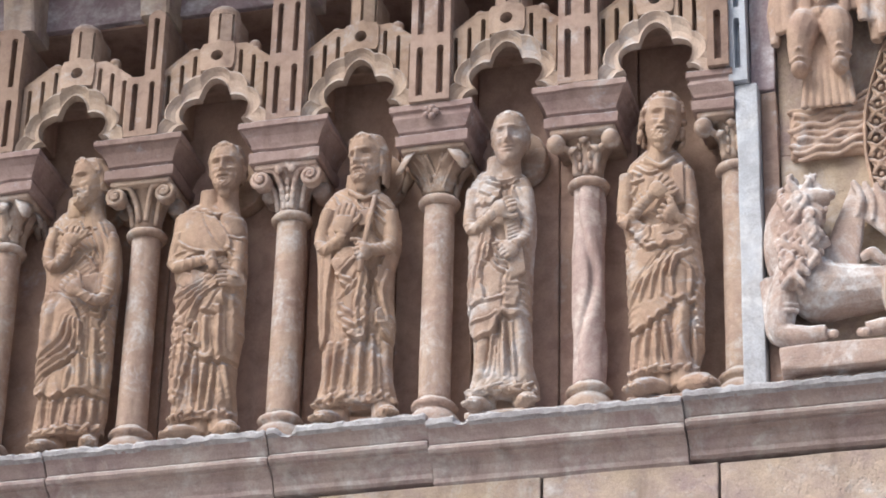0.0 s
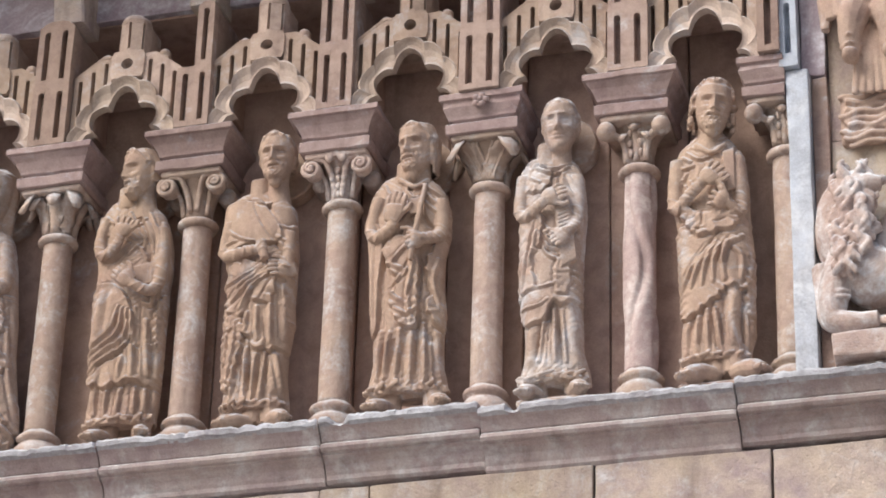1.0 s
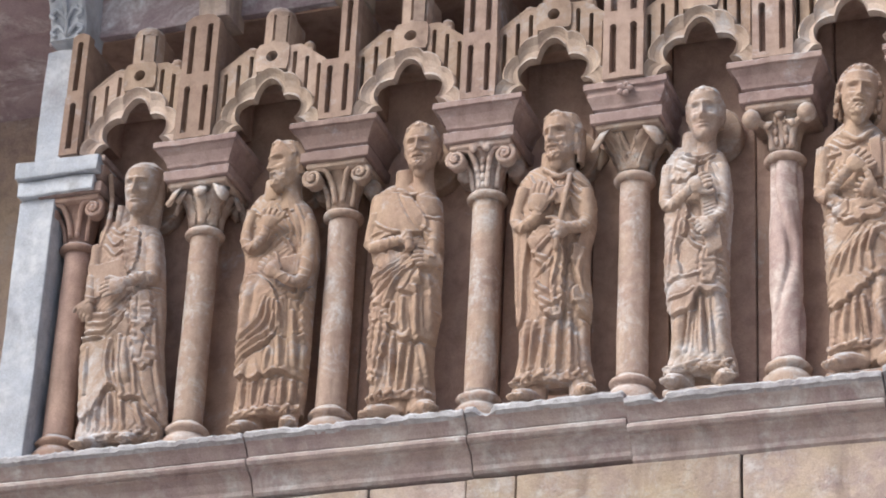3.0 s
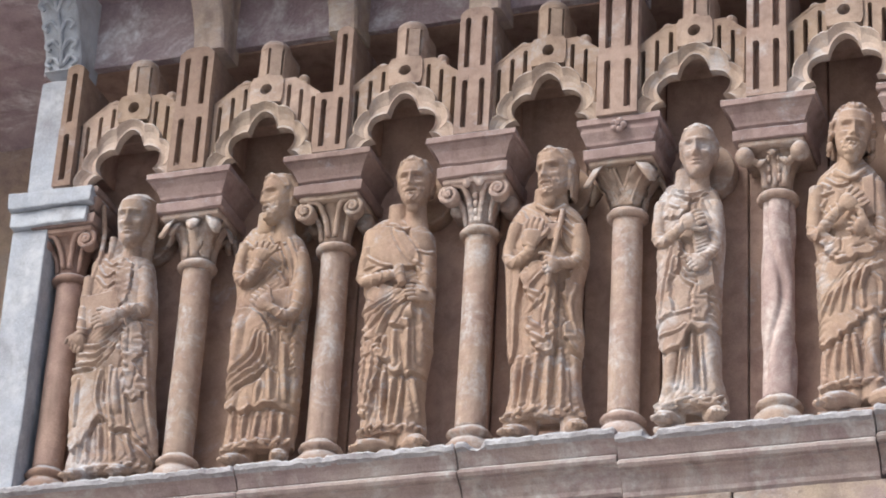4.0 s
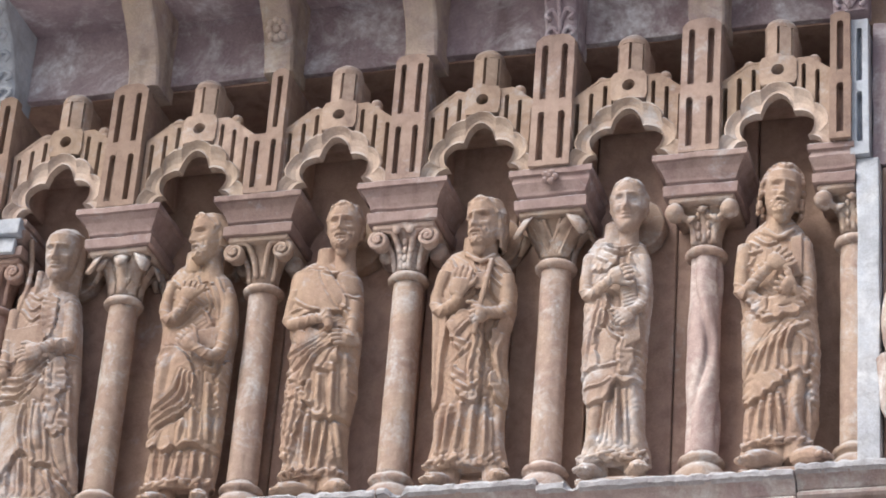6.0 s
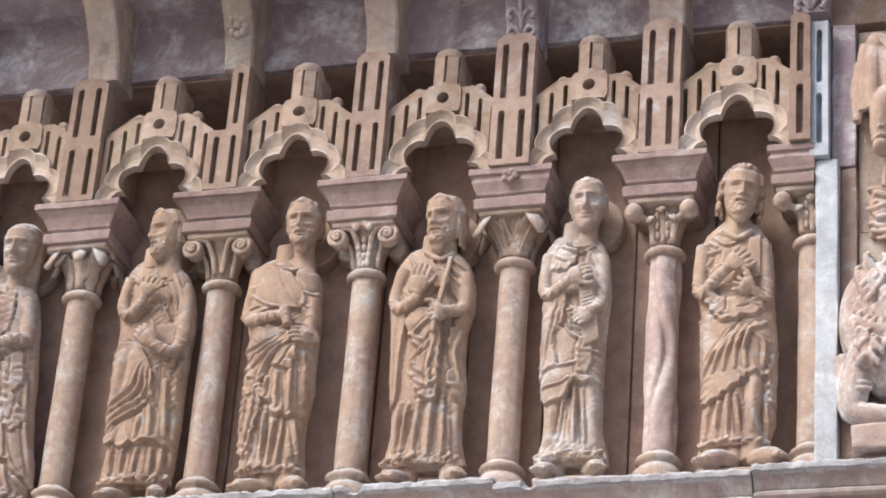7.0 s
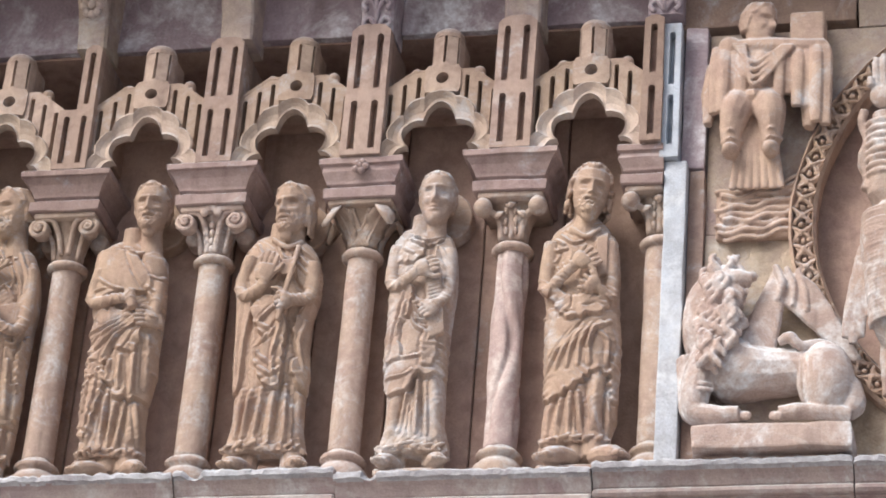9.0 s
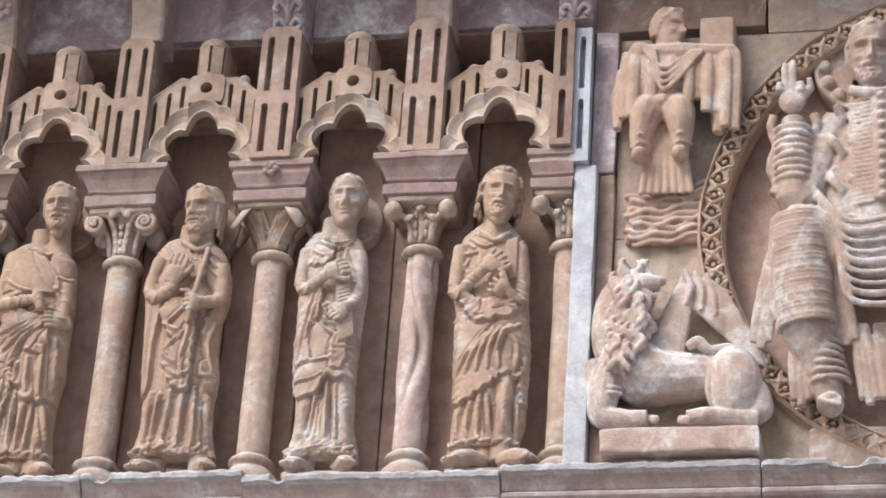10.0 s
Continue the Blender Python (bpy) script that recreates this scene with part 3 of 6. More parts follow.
# ---- turrets standing on the abaci between the canopies ----
def turret(x, label, half=0.060, slots=2, mat=M_TURRET, seed=0.0, narrow=False, top=6.172):
    tur = thing("turret", (x, 0, 5.683), label, "turret", "canopy turrets")
    bm = bmesh.new()
    mid = 5.915
    slotted(bm, x - half, x + half, 5.684, lambda q: mid, slots, -0.150, -0.110, 0.026, 0.022)
    if narrow:
        slotted(bm, x + half - 0.062, x + half - 0.002, mid, lambda q: top - max(0.0, abs(q - x - half + 0.032) - 0.016) * 1.2, 1, -0.149, -0.110, 0.030, 0.020)
    else:
        slotted(bm, x - half + 0.002, x + half - 0.002, mid, lambda q: top - max(0.0, abs(q - x) - half * 0.55) * 0.9, slots, -0.149, -0.110, 0.034, 0.024)
    jitter(bm, 0.0022, 22, seed)
    part("openwork_face", bm, mat, tur)
    bm = bmesh.new()
    if narrow:
        box(bm, x - half + 0.003, x + half - 0.003, -0.112, 0.085, 5.684, mid - 0.004, 0.003)
        box(bm, x + half - 0.060, x + half - 0.003, -0.112, 0.085, mid - 0.006, top - 0.012, 0.003)
    else:
        box(bm, x - half + 0.003, x + half - 0.003, -0.112, 0.085, 5.684, top - 0.028, 0.003)
    bmesh.ops.subdivide_edges(bm, edges=[e for e in bm.edges if e.calc_length() > 0.08], cuts=4, use_grid_fill=True)
    jitter(bm, 0.0025, 15, seed)
    part("core", bm, mat, tur)
    return tur


turret(-1.446, "weathered tan turret with single slots beside the grey pier", 0.034, 1, seed=1)
turret(COLUMNS[1] - 0.015, "reddish sandstone turret with paired slots", 0.066, 2, M_TURRET, 2)
turret(COLUMNS[2] + 0.005, "broken sandstone turret, only one upper slot remaining", 0.060, 2, M_TURRET, 3, narrow=True)
turret(COLUMNS[3], "tan sandstone turret with paired slots", 0.060, 2, M_TURRET, 4)
turret(COLUMNS[4] - 0.004, "cracked tan sandstone turret with paired slots", 0.068, 2, M_TURRET, 5, top=6.19)
turret(COLUMNS[5] - 0.004, "tan sandstone turret with paired slots", 0.066, 2, M_TURRET, 6, top=6.19)
turret(COLUMNS[6] - 0.026, "tan turret with single slots beside the pier", 0.034, 1, seed=7, top=6.16)


# ---- corbels under the cornice ----
def corbel(x, kind, w, mat, label, seed):
    cor = thing("corbel", (x, -0.05, 6.2), label, "corbel", "cornice corbels")
    bm = bmesh.new()
    rings = []
    for k in range(13):
        t = k / 12
        z = 6.190 + 0.335 * t
        front = -0.105 - 0.215 * (1 - math.cos(t * math.pi / 2)) if kind != "square" else -0.115 - 0.03 * t
        rings.append([Vector((x - w, 0.03, z)), Vector((x + w, 0.03, z)), Vector((x + w, front + 0.008, z)), Vector((x + w - 0.008, front, z)), Vector((x - w + 0.008, front, z)), Vector((x - w, front + 0.008, z))])
    loft(bm, rings)
    jitter(bm, 0.003, 14, seed)
    part("body", bm, mat, cor)
    if kind == "flower":
        bm = bmesh.new()
        for k in range(8):
            a = 2 * math.pi * k / 8
            ball(bm, (x + 0.028 * math.cos(a), -0.150 - 0.012 * math.sin(a), 6.335 + 0.030 * math.sin(a)), 0.015, 0.016, 0.016)
        ball(bm, (x, -0.155, 6.335), 0.015)
        box(bm, x - w + 0.01, x + w - 0.01, -0.13, -0.09, 6.29, 6.40, 0.01)
        part("flower", bm, mat, cor, "carved eight-petalled flower", smooth=True)
    if kind == "leafy":
        bm = bmesh.new()
        def front(z):
            return -0.112 - 0.215 * (1 - math.cos((z - 6.19) / 0.335 * math.pi / 2))

        for k in range(5):
            z = 6.225 + 0.060 * k
            for s in (-1, 1):
                tube(bm, smooth_line([(x, front(z - 0.02) + 0.002, z - 0.025), (x + s * w * 0.45, front(z) - 0.004, z + 0.010), (x + s * w * 0.85, front(z + 0.01) + 0.004, z - 0.006), (x + s * w * 0.6, front(z) + 0.002, z - 0.026)]), 0.0085, 6)
        tube(bm, [(x, front(6.20 + 0.30 * t), 6.20 + 0.30 * t) for t in (0, 0.2, 0.4, 0.6, 0.8, 1)], 0.009)
        part("leafwork", bm, mat, cor, "worn carved leafwork", smooth=True)
    return cor


corbel(COLUMNS[0] - 0.090, "leafy", 0.070, M_GREY, "carved leafy corbel above the grey corner pier", 1)
corbel(COLUMNS[1], "plain", 0.056, M_WALL, "plain curved red sandstone corbel", 2)
corbel(COLUMNS[2], "flower", 0.052, M_WALL, "red sandstone corbel carved with a flower", 3)
corbel(COLUMNS[3] + 0.01, "plain", 0.056, M_WALL, "plain curved red sandstone corbel", 4)
corbel(COLUMNS[4], "leafy", 0.054, M_METOPE, "dark corbel with worn carved leafwork", 5)
corbel(COLUMNS[5], "plain", 0.060, M_WALL, "plain curved red sandstone corbel", 6)
corbel(COLUMNS[6], "leafy", 0.056, M_METOPE, "dark worn corbel over the pier", 7)


# ---- piers at both ends ----
def pier_block(x0, x1, y0, y1, z0, z1, mat, parent, seed, name="block", label=""):
    bm = bmesh.new()
    box(bm, x0, x1, y0, y1, z0, z1, 0.006, 2)
    bmesh.ops.subdivide_edges(bm, edges=[e for e in bm.edges if e.calc_length() > 0.05], cuts=7, use_grid_fill=True)
    jitter(bm, 0.006, 14, seed)
    return part(name, bm, mat, parent, label)


pier = thing("pier", (1.54, 0, LEDGE), "slim grey stone pier between the niches and the carved panel", "pier")
pier_block(1.508, 1.576, -0.105, 0.10, LEDGE - 0.012, 5.628, M_GREY, pier, 1)
pier_block(1.578, 1.628, -0.052, 0.10, LEDGE - 0.012, 5.622, M_TURRET, pier, 2, "side_strip", "tan stone strip")
pier_block(1.552, 1.628, -0.058, 0.10, 5.632, 6.16, M_METOPE, pier, 3, "upper_block", "grey-brown upper block")
bm = bmesh.new()
slotted(bm, 1.494, 1.550, 5.632, lambda q: 5.885, 1, -0.128, -0.080, 0.022, 0.045)
slotted(bm, 1.494, 1.550, 5.885, lambda q: 6.135, 1, -0.128, -0.080, 0.030, 0.018)
box(bm, 1.497, 1.548, -0.082, 0.08, 5.634, 6.12, 0.003)
jitter(bm, 0.002, 20, 5)
part("openwork", bm, M_GREY, pier, "pale slotted upright")
pier = thing("pier", (-1.6, 0, LEDGE), "whitish grey corner pier at the end of the frieze", "pier")
pier_block(-1.625, -1.497, -0.11, 0.10, LEDGE - 0.01, 5.545, M_GREY, pier, 6)
pier_block(-1.640, -1.325, -0.154, 0.09, 5.612, 5.674, M_GREY, pier, 7, "cap", "worn projecting cap")
pier_block(-1.632, -1.345, -0.134, 0.085, 5.550, 5.608, M_GREY, pier, 9, "cap", "worn projecting cap")
pier_block(-1.590, -1.484, -0.118, 0.09, 5.680, 6.135, M_GREY, pier, 8, "upper_block")


# ---- carved figures in the niches: each one skin of stone ----
class Figure:
    """A carved figure, built up of closed pieces, front towards -y."""

    def __init__(self, seed=0.0, cy=-0.03):
        self.bm, self.cy, self.seed = bmesh.new(), cy, seed

    def hand(self, wrist, tip, size=1.0, spread=0.0, toward=(0, -1, 0)):
        w, t = (self.at(*wrist), self.at(*tip))
        d = (t - w).normalized()
        up = Vector(toward)
        side = d.cross(up).normalized()
        length = (t - w).length
        palm = w.lerp(t, 0.30)
        m = []
        for k in range(9):
            f = k / 8
            c = w + d * length * 0.52 * f
            ww = (0.019 + 0.010 * math.sin(math.pi * min(1, f * 0.8))) * size
            m.append([c + ww * math.cos(g) * side + 0.55 * ww * math.sin(g) * up for g in np.linspace(0, 2 * math.pi, 11)[:-1]])
        loft(self.bm, m)
        for k in range(4):
            o = (k - 1.5) * 0.0138 * size
            a = w + d * length * 0.45 + side * o
            b = t + side * o * (1.0 + spread) - d * 0.008 * abs(k - 1.4)
            tube(self.bm, [a, a.lerp(b, 0.5) + up * 0.005, b], [0.0072 * size, 0.0070 * size, 0.0055 * size], 6)
        a = palm + side * 0.022 * size
        tube(self.bm, [a, a + side * 0.018 + d * 0.022, a + side * 0.020 + d * 0.042], [0.009, 0.008, 0.006], 6)

    def head(self, turn=0.0, tilt=0.0, beard=0.0, hair="long", size=1.0, halo=True, nod=8.0, long_face=1.0, at=(0, 0, 0)):
        """turn: towards the right of the niche in degrees."""
        c, k = Vector(at), size
        tmp = bmesh.new()
        # skull with the face modelled on its front
        zs = np.linspace(-0.100, 0.093, 72)
        wide = np.interp(zs, [-0.100, -0.092, -0.070, -0.040, 0.0, 0.035, 0.060, 0.080, 0.093], [0.012, 0.027, 0.042, 0.052, 0.059, 0.062, 0.056, 0.042, 0.018])
        deep = np.interp(zs, [-0.100, -0.092, -0.070, -0.040, 0.0, 0.035, 0.060, 0.080, 0.093], [0.014, 0.032, 0.049, 0.059, 0.065, 0.071, 0.066, 0.050, 0.022])
        back = np.interp(zs, [-0.100, -0.070, -0.040, 0.0, 0.093], [-0.034, -0.016, -0.005, 0.0, 0.008])
        g = np.linspace(0, 2 * math.pi, 97)[:-1]
        X, Y = np.outer(wide, np.cos(g)), back[:, None] + np.outer(deep, np.sin(g))
        Z = np.repeat(zs[:, None], len(g), 1)
        A = np.abs(X)

        def dot(x, z, sx, sz):
            return np.exp(-((A - x) / sx) ** 2 - ((Z - z) / sz) ** 2)

        out = -0.021 * dot(0.025, 0.005, 0.014, 0.010) + 0.014 * dot(0.025, 0.002, 0.011, 0.0055) - 0.003 * dot(0.025, 0.001, 0.010, 0.0015)
        out += 0.008 * dot(0.024, 0.021, 0.020, 0.0055) - 0.006 * dot(0.026, -0.011, 0.014, 0.004)
        ridge = np.interp(Z, [-0.036, -0.031, -0.026, 0.004, 0.022, 0.030], [0.0, 0.018, 0.026, 0.014, 0.006, 0.0])
        out += ridge * np.exp(-(A / np.interp(Z, [-0.035, -0.022, 0.01, 0.03], [0.012, 0.010, 0.0065, 0.010])) ** 2) + 0.007 * dot(0.010, -0.029, 0.005, 0.005)
        out += 0.005 * dot(0.034, -0.020, 0.013, 0.012) - 0.009 * dot(0.027, -0.044, 0.010, 0.013)
        out += 0.005 * dot(0.0, -0.0445, 0.017, 0.0035) - 0.012 * dot(0.0, -0.0500, 0.019, 0.0028) + 0.006 * dot(0.0, -0.056, 0.014, 0.0040)
        out += -0.004 * dot(0.0, -0.066, 0.018, 0.004) + 0.007 * dot(0.0, -0.082, 0.018, 0.010)
        if beard:
            locks = np.clip((-0.050 - Z + 0.6 * np.clip(A - 0.022, 0, 0.03)) / 0.012, 0, 1)
            out += locks * (0.006 + 0.0030 * np.sin(X * 420 + 3 * np.sin(Z * 160 + self.seed)) + 0.0015 * np.sin(Z * 420))
        Y -= out * np.clip(-np.sin(g) * 2.2, 0, 1)[None, :]
        loft(tmp, [[Vector((x, y, z * long_face)) for x, y, z in zip(*row)] for row in zip(X, Y, Z)])
        lo = bmesh.new()
        lathe(lo, [(0.044, -0.175), (0.037, -0.13), (0.035, -0.09), (0.040, -0.05)], 0, 0.010, 20)
        add(tmp, lo)
        if beard:
            rb = random.Random(int(self.seed * 10) + 1)
            for row in range(1, 4):
                for j in range(11):
                    g = math.pi * (1.0 + j / 10)
                    if row == 1 and abs(math.cos(g)) < 0.5:
                        continue
                    x, y = 0.052 * math.cos(g), -0.004 + 0.056 * math.sin(g)
                    z = -0.040 - 0.019 * row + 0.020 * abs(math.cos(g)) - rb.uniform(0, 0.006)
                    sh = 1 - 0.16 * row
                    top = Vector((x * sh, y * sh - 0.006 * row, z + 0.006))
                    tube(tmp, [top + Vector((0, 0, 0.010)), top + Vector((0.004 * rb.uniform(-1, 1), -0.004, 0)), top + Vector((0.003, -0.001, -0.015))], [0.0085, 0.0085, 0.005], 6)
            for s in (-1, 1):
                tube(tmp, [(0, -0.072, -0.041), (s * 0.018, -0.064, -0.042), (s * 0.032, -0.050, -0.068)], [0.0055, 0.0055, 0.004], 6)
            ball(tmp, (0, -0.042, -0.092 - beard * 0.02), 0.024, 0.018, 0.012 + beard * 0.02)
        if hair == "curly":
            rb = random.Random(7)
            for j in range(210):
                g, e2 = rb.uniform(0, 2 * math.pi), rb.uniform(0.15, 1.4)
                if math.sin(g) < -0.45 and e2 < 0.80:
                    continue
                ball(tmp, (0.066 * math.cos(g) * math.cos(e2 * 0.9), 0.004 + 0.076 * math.sin(g) * math.cos(e2 * 0.9), 0.01 + 0.086 * math.sin(e2)), 0.0092, u=8, v=6)
            for j in range(120):
                g = rb.uniform(-0.35, math.pi + 0.35)
                ball(tmp, (0.070 * math.cos(g), 0.010 + 0.064 * math.sin(g), rb.uniform(-0.075, 0.03)), 0.0092, u=8, v=6)
        elif hair == "veil":
            rings = []
            for z, a in ((-0.16, 0.060), (-0.06, 0.066), (0.0, 0.072), (0.045, 0.072), (0.075, 0.062), (0.098, 0.032)):
                rings.append([Vector((a * math.cos(g), 0.026 + a * 1.02 * math.sin(g) * (1 if math.sin(g) > 0 else 0.45 if z < 0.05 else 1.0), z)) for g in np.linspace(0, 2 * math.pi, 25)[:-1]])
            loft(tmp, rings)
            tube(tmp, [(-0.064, -0.01, -0.06), (-0.068, -0.012, -0.12), (-0.075, -0.005, -0.20)], [0.014, 0.013, 0.009], 7)
        else:
            long = {"long": -0.095, "short": -0.045, "cap": -0.02}[hair]
            for j in range(22):
                g = -0.30 + (math.pi + 0.60) * j / 21
                w = 0.004 * math.sin(j * 2.1 + self.seed)
                low = long if math.sin(g) > -0.2 else min(0.0, long + 0.03)
                tube(tmp, [(0.012 * math.cos(g), 0.006 + 0.014 * math.sin(g) - 0.004, 0.089), (0.044 * math.cos(g), 0.006 + 0.052 * math.sin(g), 0.074),
                           (0.060 * math.cos(g) + w, 0.012 + 0.066 * math.sin(g), 0.025), (0.060 * math.cos(g) - w, 0.014 + 0.062 * math.sin(g), (0.025 + low) / 2),
                           (0.052 * math.cos(g) + w, 0.016 + 0.052 * math.sin(g), low)], [0.006, 0.0085, 0.009, 0.0085, 0.0055], 6)
            for s in (-1, 1):
                for j in range(3):
                    tube(tmp, [(0, -0.040 - 0.008 * j, 0.086 - 0.006 * j), (s * 0.034, -0.046 + 0.006 * j, 0.066 - 0.010 * j), (s * 0.060, -0.018 + 0.012 * j, 0.020)], 0.0080, 6)
        m = Matrix.Translation(c) @ Matrix.Rotation(radians(turn), 4, "Z") @ Matrix.Rotation(radians(tilt), 4, "Y") @ Matrix.Rotation(radians(nod), 4, "X") @ Matrix.Diagonal((k, k, k, 1))
        bmesh.ops.transform(tmp, matrix=m, verts=tmp.verts)
        add(self.bm, tmp)
        if halo:
            # plain disc standing against the niche wall
            loft(self.bm, [[Vector((c.x + 0.092 * q * math.cos(g), y, c.z - 0.005 + 0.092 * q * math.sin(g))) for g in np.linspace(0, 2 * math.pi, 41)[:-1]]
                           for q, y in ((0.96, 0.030), (1.0, 0.036), (1.0, 0.075), (0.98, 0.092))])


DEPTH_H = [0.03, 0.30, 0.50, 0.70, 0.78, 0.83, 0.88]
DEPTH = [0.070, 0.068, 0.074, 0.072, 0.062, 0.050, 0.036]


class Carving(Figure):
    """A standing draped figure. Its outline and its cloth are given in millimetres, u to the side of cx and h above the sole;
    sheets, folds and grooves are cut one after another into the front, then limbs, hands and head are set on."""

    def __init__(self, cx, left, right, seed):
        self.bm, self.cy, self.seed = bmesh.new(), -0.03, seed
        self.cx, self.sole = cx, LEDGE + 0.012
        self.left, self.right = np.array(left) / 1000, np.array(right) / 1000
        low, high = max(left[0][0], right[0][0]) / 1000 - 0.056, min(left[-1][0], right[-1][0]) / 1000
        self.h = np.linspace(low, high, 300)
        self.a = np.linspace(-math.pi / 2, math.pi / 2, 176)
        l, q = self.span(self.h)
        l, q = l + 0.007, q - 0.007
        self.U = ((l + q) / 2)[:, None] + np.outer((q - l) / 2, np.sin(self.a))
        self.H = np.repeat(self.h[:, None], len(self.a), 1)
        # broad swellings under the cloth and the grain of the chisel
        self.D = 0.004 * np.sin(self.H * 31 + self.U * 17 + seed) * np.sin(self.U * 41 + seed * 2) + 0.0012 * np.sin(self.U * 260 + 9 * np.sin(self.H * 40 + seed))

    def span(self, h):
        return np.interp(h, *self.left.T), np.interp(h, *self.right.T)

    def at(self, u, h, out=0.0):
        l, q = self.span(h)
        t = max(-0.97, min(0.97, (u - (l + q) / 2) / ((q - l) / 2)))
        return Vector((self.cx + u, self.cy - float(np.interp(h, DEPTH_H, DEPTH)) * (1 - t * t) ** 0.4 - out, self.sole + h))

    def near(self, line):
        """Distance to a line of points, the place along it from 0 to 1, and the length along it in metres."""
        best, place, run = np.full(self.U.shape, 9.0), np.zeros(self.U.shape), 0.0
        total = sum((b - a).length for a, b in zip(line, line[1:]))
        for a, b in zip(line, line[1:]):
            d = b - a
            n = d.length
            if n < 1e-6:
                continue
            t = np.clip(((self.U - a.x) * d.x + (self.H - a.z) * d.z) / n ** 2, 0, 1)
            dist = np.hypot(self.U - a.x - t * d.x, self.H - a.z - t * d.z)
            hit = dist < best
            best, place = np.where(hit, dist, best), np.where(hit, run + t * n, place)
            run += n
        return best, place / total, place

    def fold(self, pts, w=6, a=7):
        """A ridge with a valley at either side; with a below zero, a cut."""
        d, t, _ = self.near(smooth_line([Vector((u / 1000, 0, h / 1000)) for u, h in pts], 6))
        w, a = w / 1000, a * (1.6 if a > 0 else 1.5) / 1000
        taper = 0.35 + 0.65 * np.sin(np.pi * np.clip(0.1 + 0.8 * t, 0, 1))
        self.D += a * taper * np.exp(-(d / w) ** 2)
        if a > 0:
            self.D -= 0.55 * a * taper * np.exp(-((d - 1.75 * w) / (0.6 * w)) ** 2)

    def swag(self, one, two, count, w=6, a=7):
        """A family of folds between two lines."""
        for k in range(count):
            t = k / (count - 1)
            self.fold([(p[0] + (q[0] - p[0]) * t, p[1] + (q[1] - p[1]) * t) for p, q in zip(one, two)], w, a)

    def sheet(self, pts, thick=9, roll=4, frill=0, wave=30, damp=0.7):
        """A piece of cloth lying on what is there: a stepped, rolled edge, rippling where it is frilled."""
        p = [Vector((u / 1000, 0, h / 1000)) for u, h in pts]
        line = smooth_line([p[-1]] + p + [p[0], p[1]], 4)[4:-4]
        d, _, run = self.near(line)
        inside = np.zeros(self.U.shape, bool)
        for a, b in zip(line, line[1:]):
            if abs(a.z - b.z) > 1e-9:
                inside ^= ((a.z > self.H) != (b.z > self.H)) & (self.U < (b.x - a.x) * (self.H - a.z) / (b.z - a.z) + a.x)
        d = np.where(inside, d, -d)
        if frill:
            swing = 2 * np.pi * run * 700 / wave + self.seed + 1.5 * np.sin(run * 31 + self.seed) + 0.8 * np.sin(run * 83)
            ripple = np.sin(swing)
            d = d + frill / 1000 * ripple
        m = np.clip(d / 0.005 + 0.5, 0, 1)
        m = m * m * (3 - 2 * m)
        self.D = self.D * (1 - damp * m) + m * 1.45 * thick / 1000 + 0.7 * roll / 1000 * np.exp(-((d - 0.004) / 0.005) ** 2) - 0.006 * np.exp(-((d + 0.006) / 0.004) ** 2)
        if frill:
            self.D += m * frill / 1000 * 1.2 * np.exp(-np.clip(d, 0, 1) / 0.030) * np.sin(swing + 1.4)

    def finish(self, waves, amp):
        """Closes the body; its hem curls in and out in as many waves."""
        rise = np.clip(1 - (self.H - self.h[0]) / 0.07, 0, 1) ** 1.5
        swing = waves * 2.2 * self.a[None, :] + self.seed + 0.7 * np.sin(3 * self.a[None, :] + self.seed)
        self.D = self.D + rise * (amp / 1000 * 0.8 * np.sin(swing)) + 0.006 * np.exp(-((self.H - self.h[0] - 0.006) / 0.005) ** 2)
        D = np.clip(self.D, -0.02, 0.05) * np.clip((self.h[-1] - self.H) / 0.03, 0, 1)
        l, q = self.span(self.h)
        depth = np.interp(self.h, DEPTH_H, DEPTH)
        X = self.cx + self.U + D * 0.4 * np.sin(self.a)[None, :] + rise * amp / 1000 * 0.5 * np.sin(2 * swing)
        Y = self.cy - np.outer(depth, np.cos(self.a) ** 0.8) - D * np.cos(self.a)[None, :] ** 0.4
        Z = self.sole + self.H + rise ** 3 * amp / 1000 * 0.9 * np.cos(swing)
        rings = []
        for i in range(len(self.h)):
            ring = [Vector(p) for p in zip(X[i], Y[i], Z[i])]
            m, w = self.cx + (l[i] + q[i]) / 2, (q[i] - l[i]) / 2
            ring += [Vector((m + w * math.cos(g), self.cy + 0.05 * math.sin(g), self.sole + self.h[i])) for g in np.linspace(0, math.pi, 12)[1:-1]]
            rings.append(ring)
        loft(self.bm, rings)
        # the hem's edge, curling in and out
        curl = []
        for i in range(waves * 12 + 1):
            a, g = -1.3 + 2.6 * i / (waves * 12), 2 * math.pi * i / 12 + self.seed
            k = int((a / math.pi + 0.5) * (len(self.a) - 1))
            size = amp / 1000 * (0.85 + 0.4 * math.sin(i * 0.37 + self.seed))
            curl.append((X[0][k] + 0.9 * size * math.sin(2 * g), Y[0][k] - 0.004 - 0.7 * size * math.cos(g), self.sole + self.h[0] + 0.012 + size * math.sin(g)))
        tube(self.bm, curl, 0.0062, 7)
        top = self.h[-1]
        l, q = self.span(top)
        tube(self.bm, [(self.cx + (l + q) / 2, self.cy - 0.005, self.sole + top - 0.02), (self.cx + (l + q) / 2, self.cy - 0.020, self.sole + top + 0.05)], [0.042, 0.034], 20)

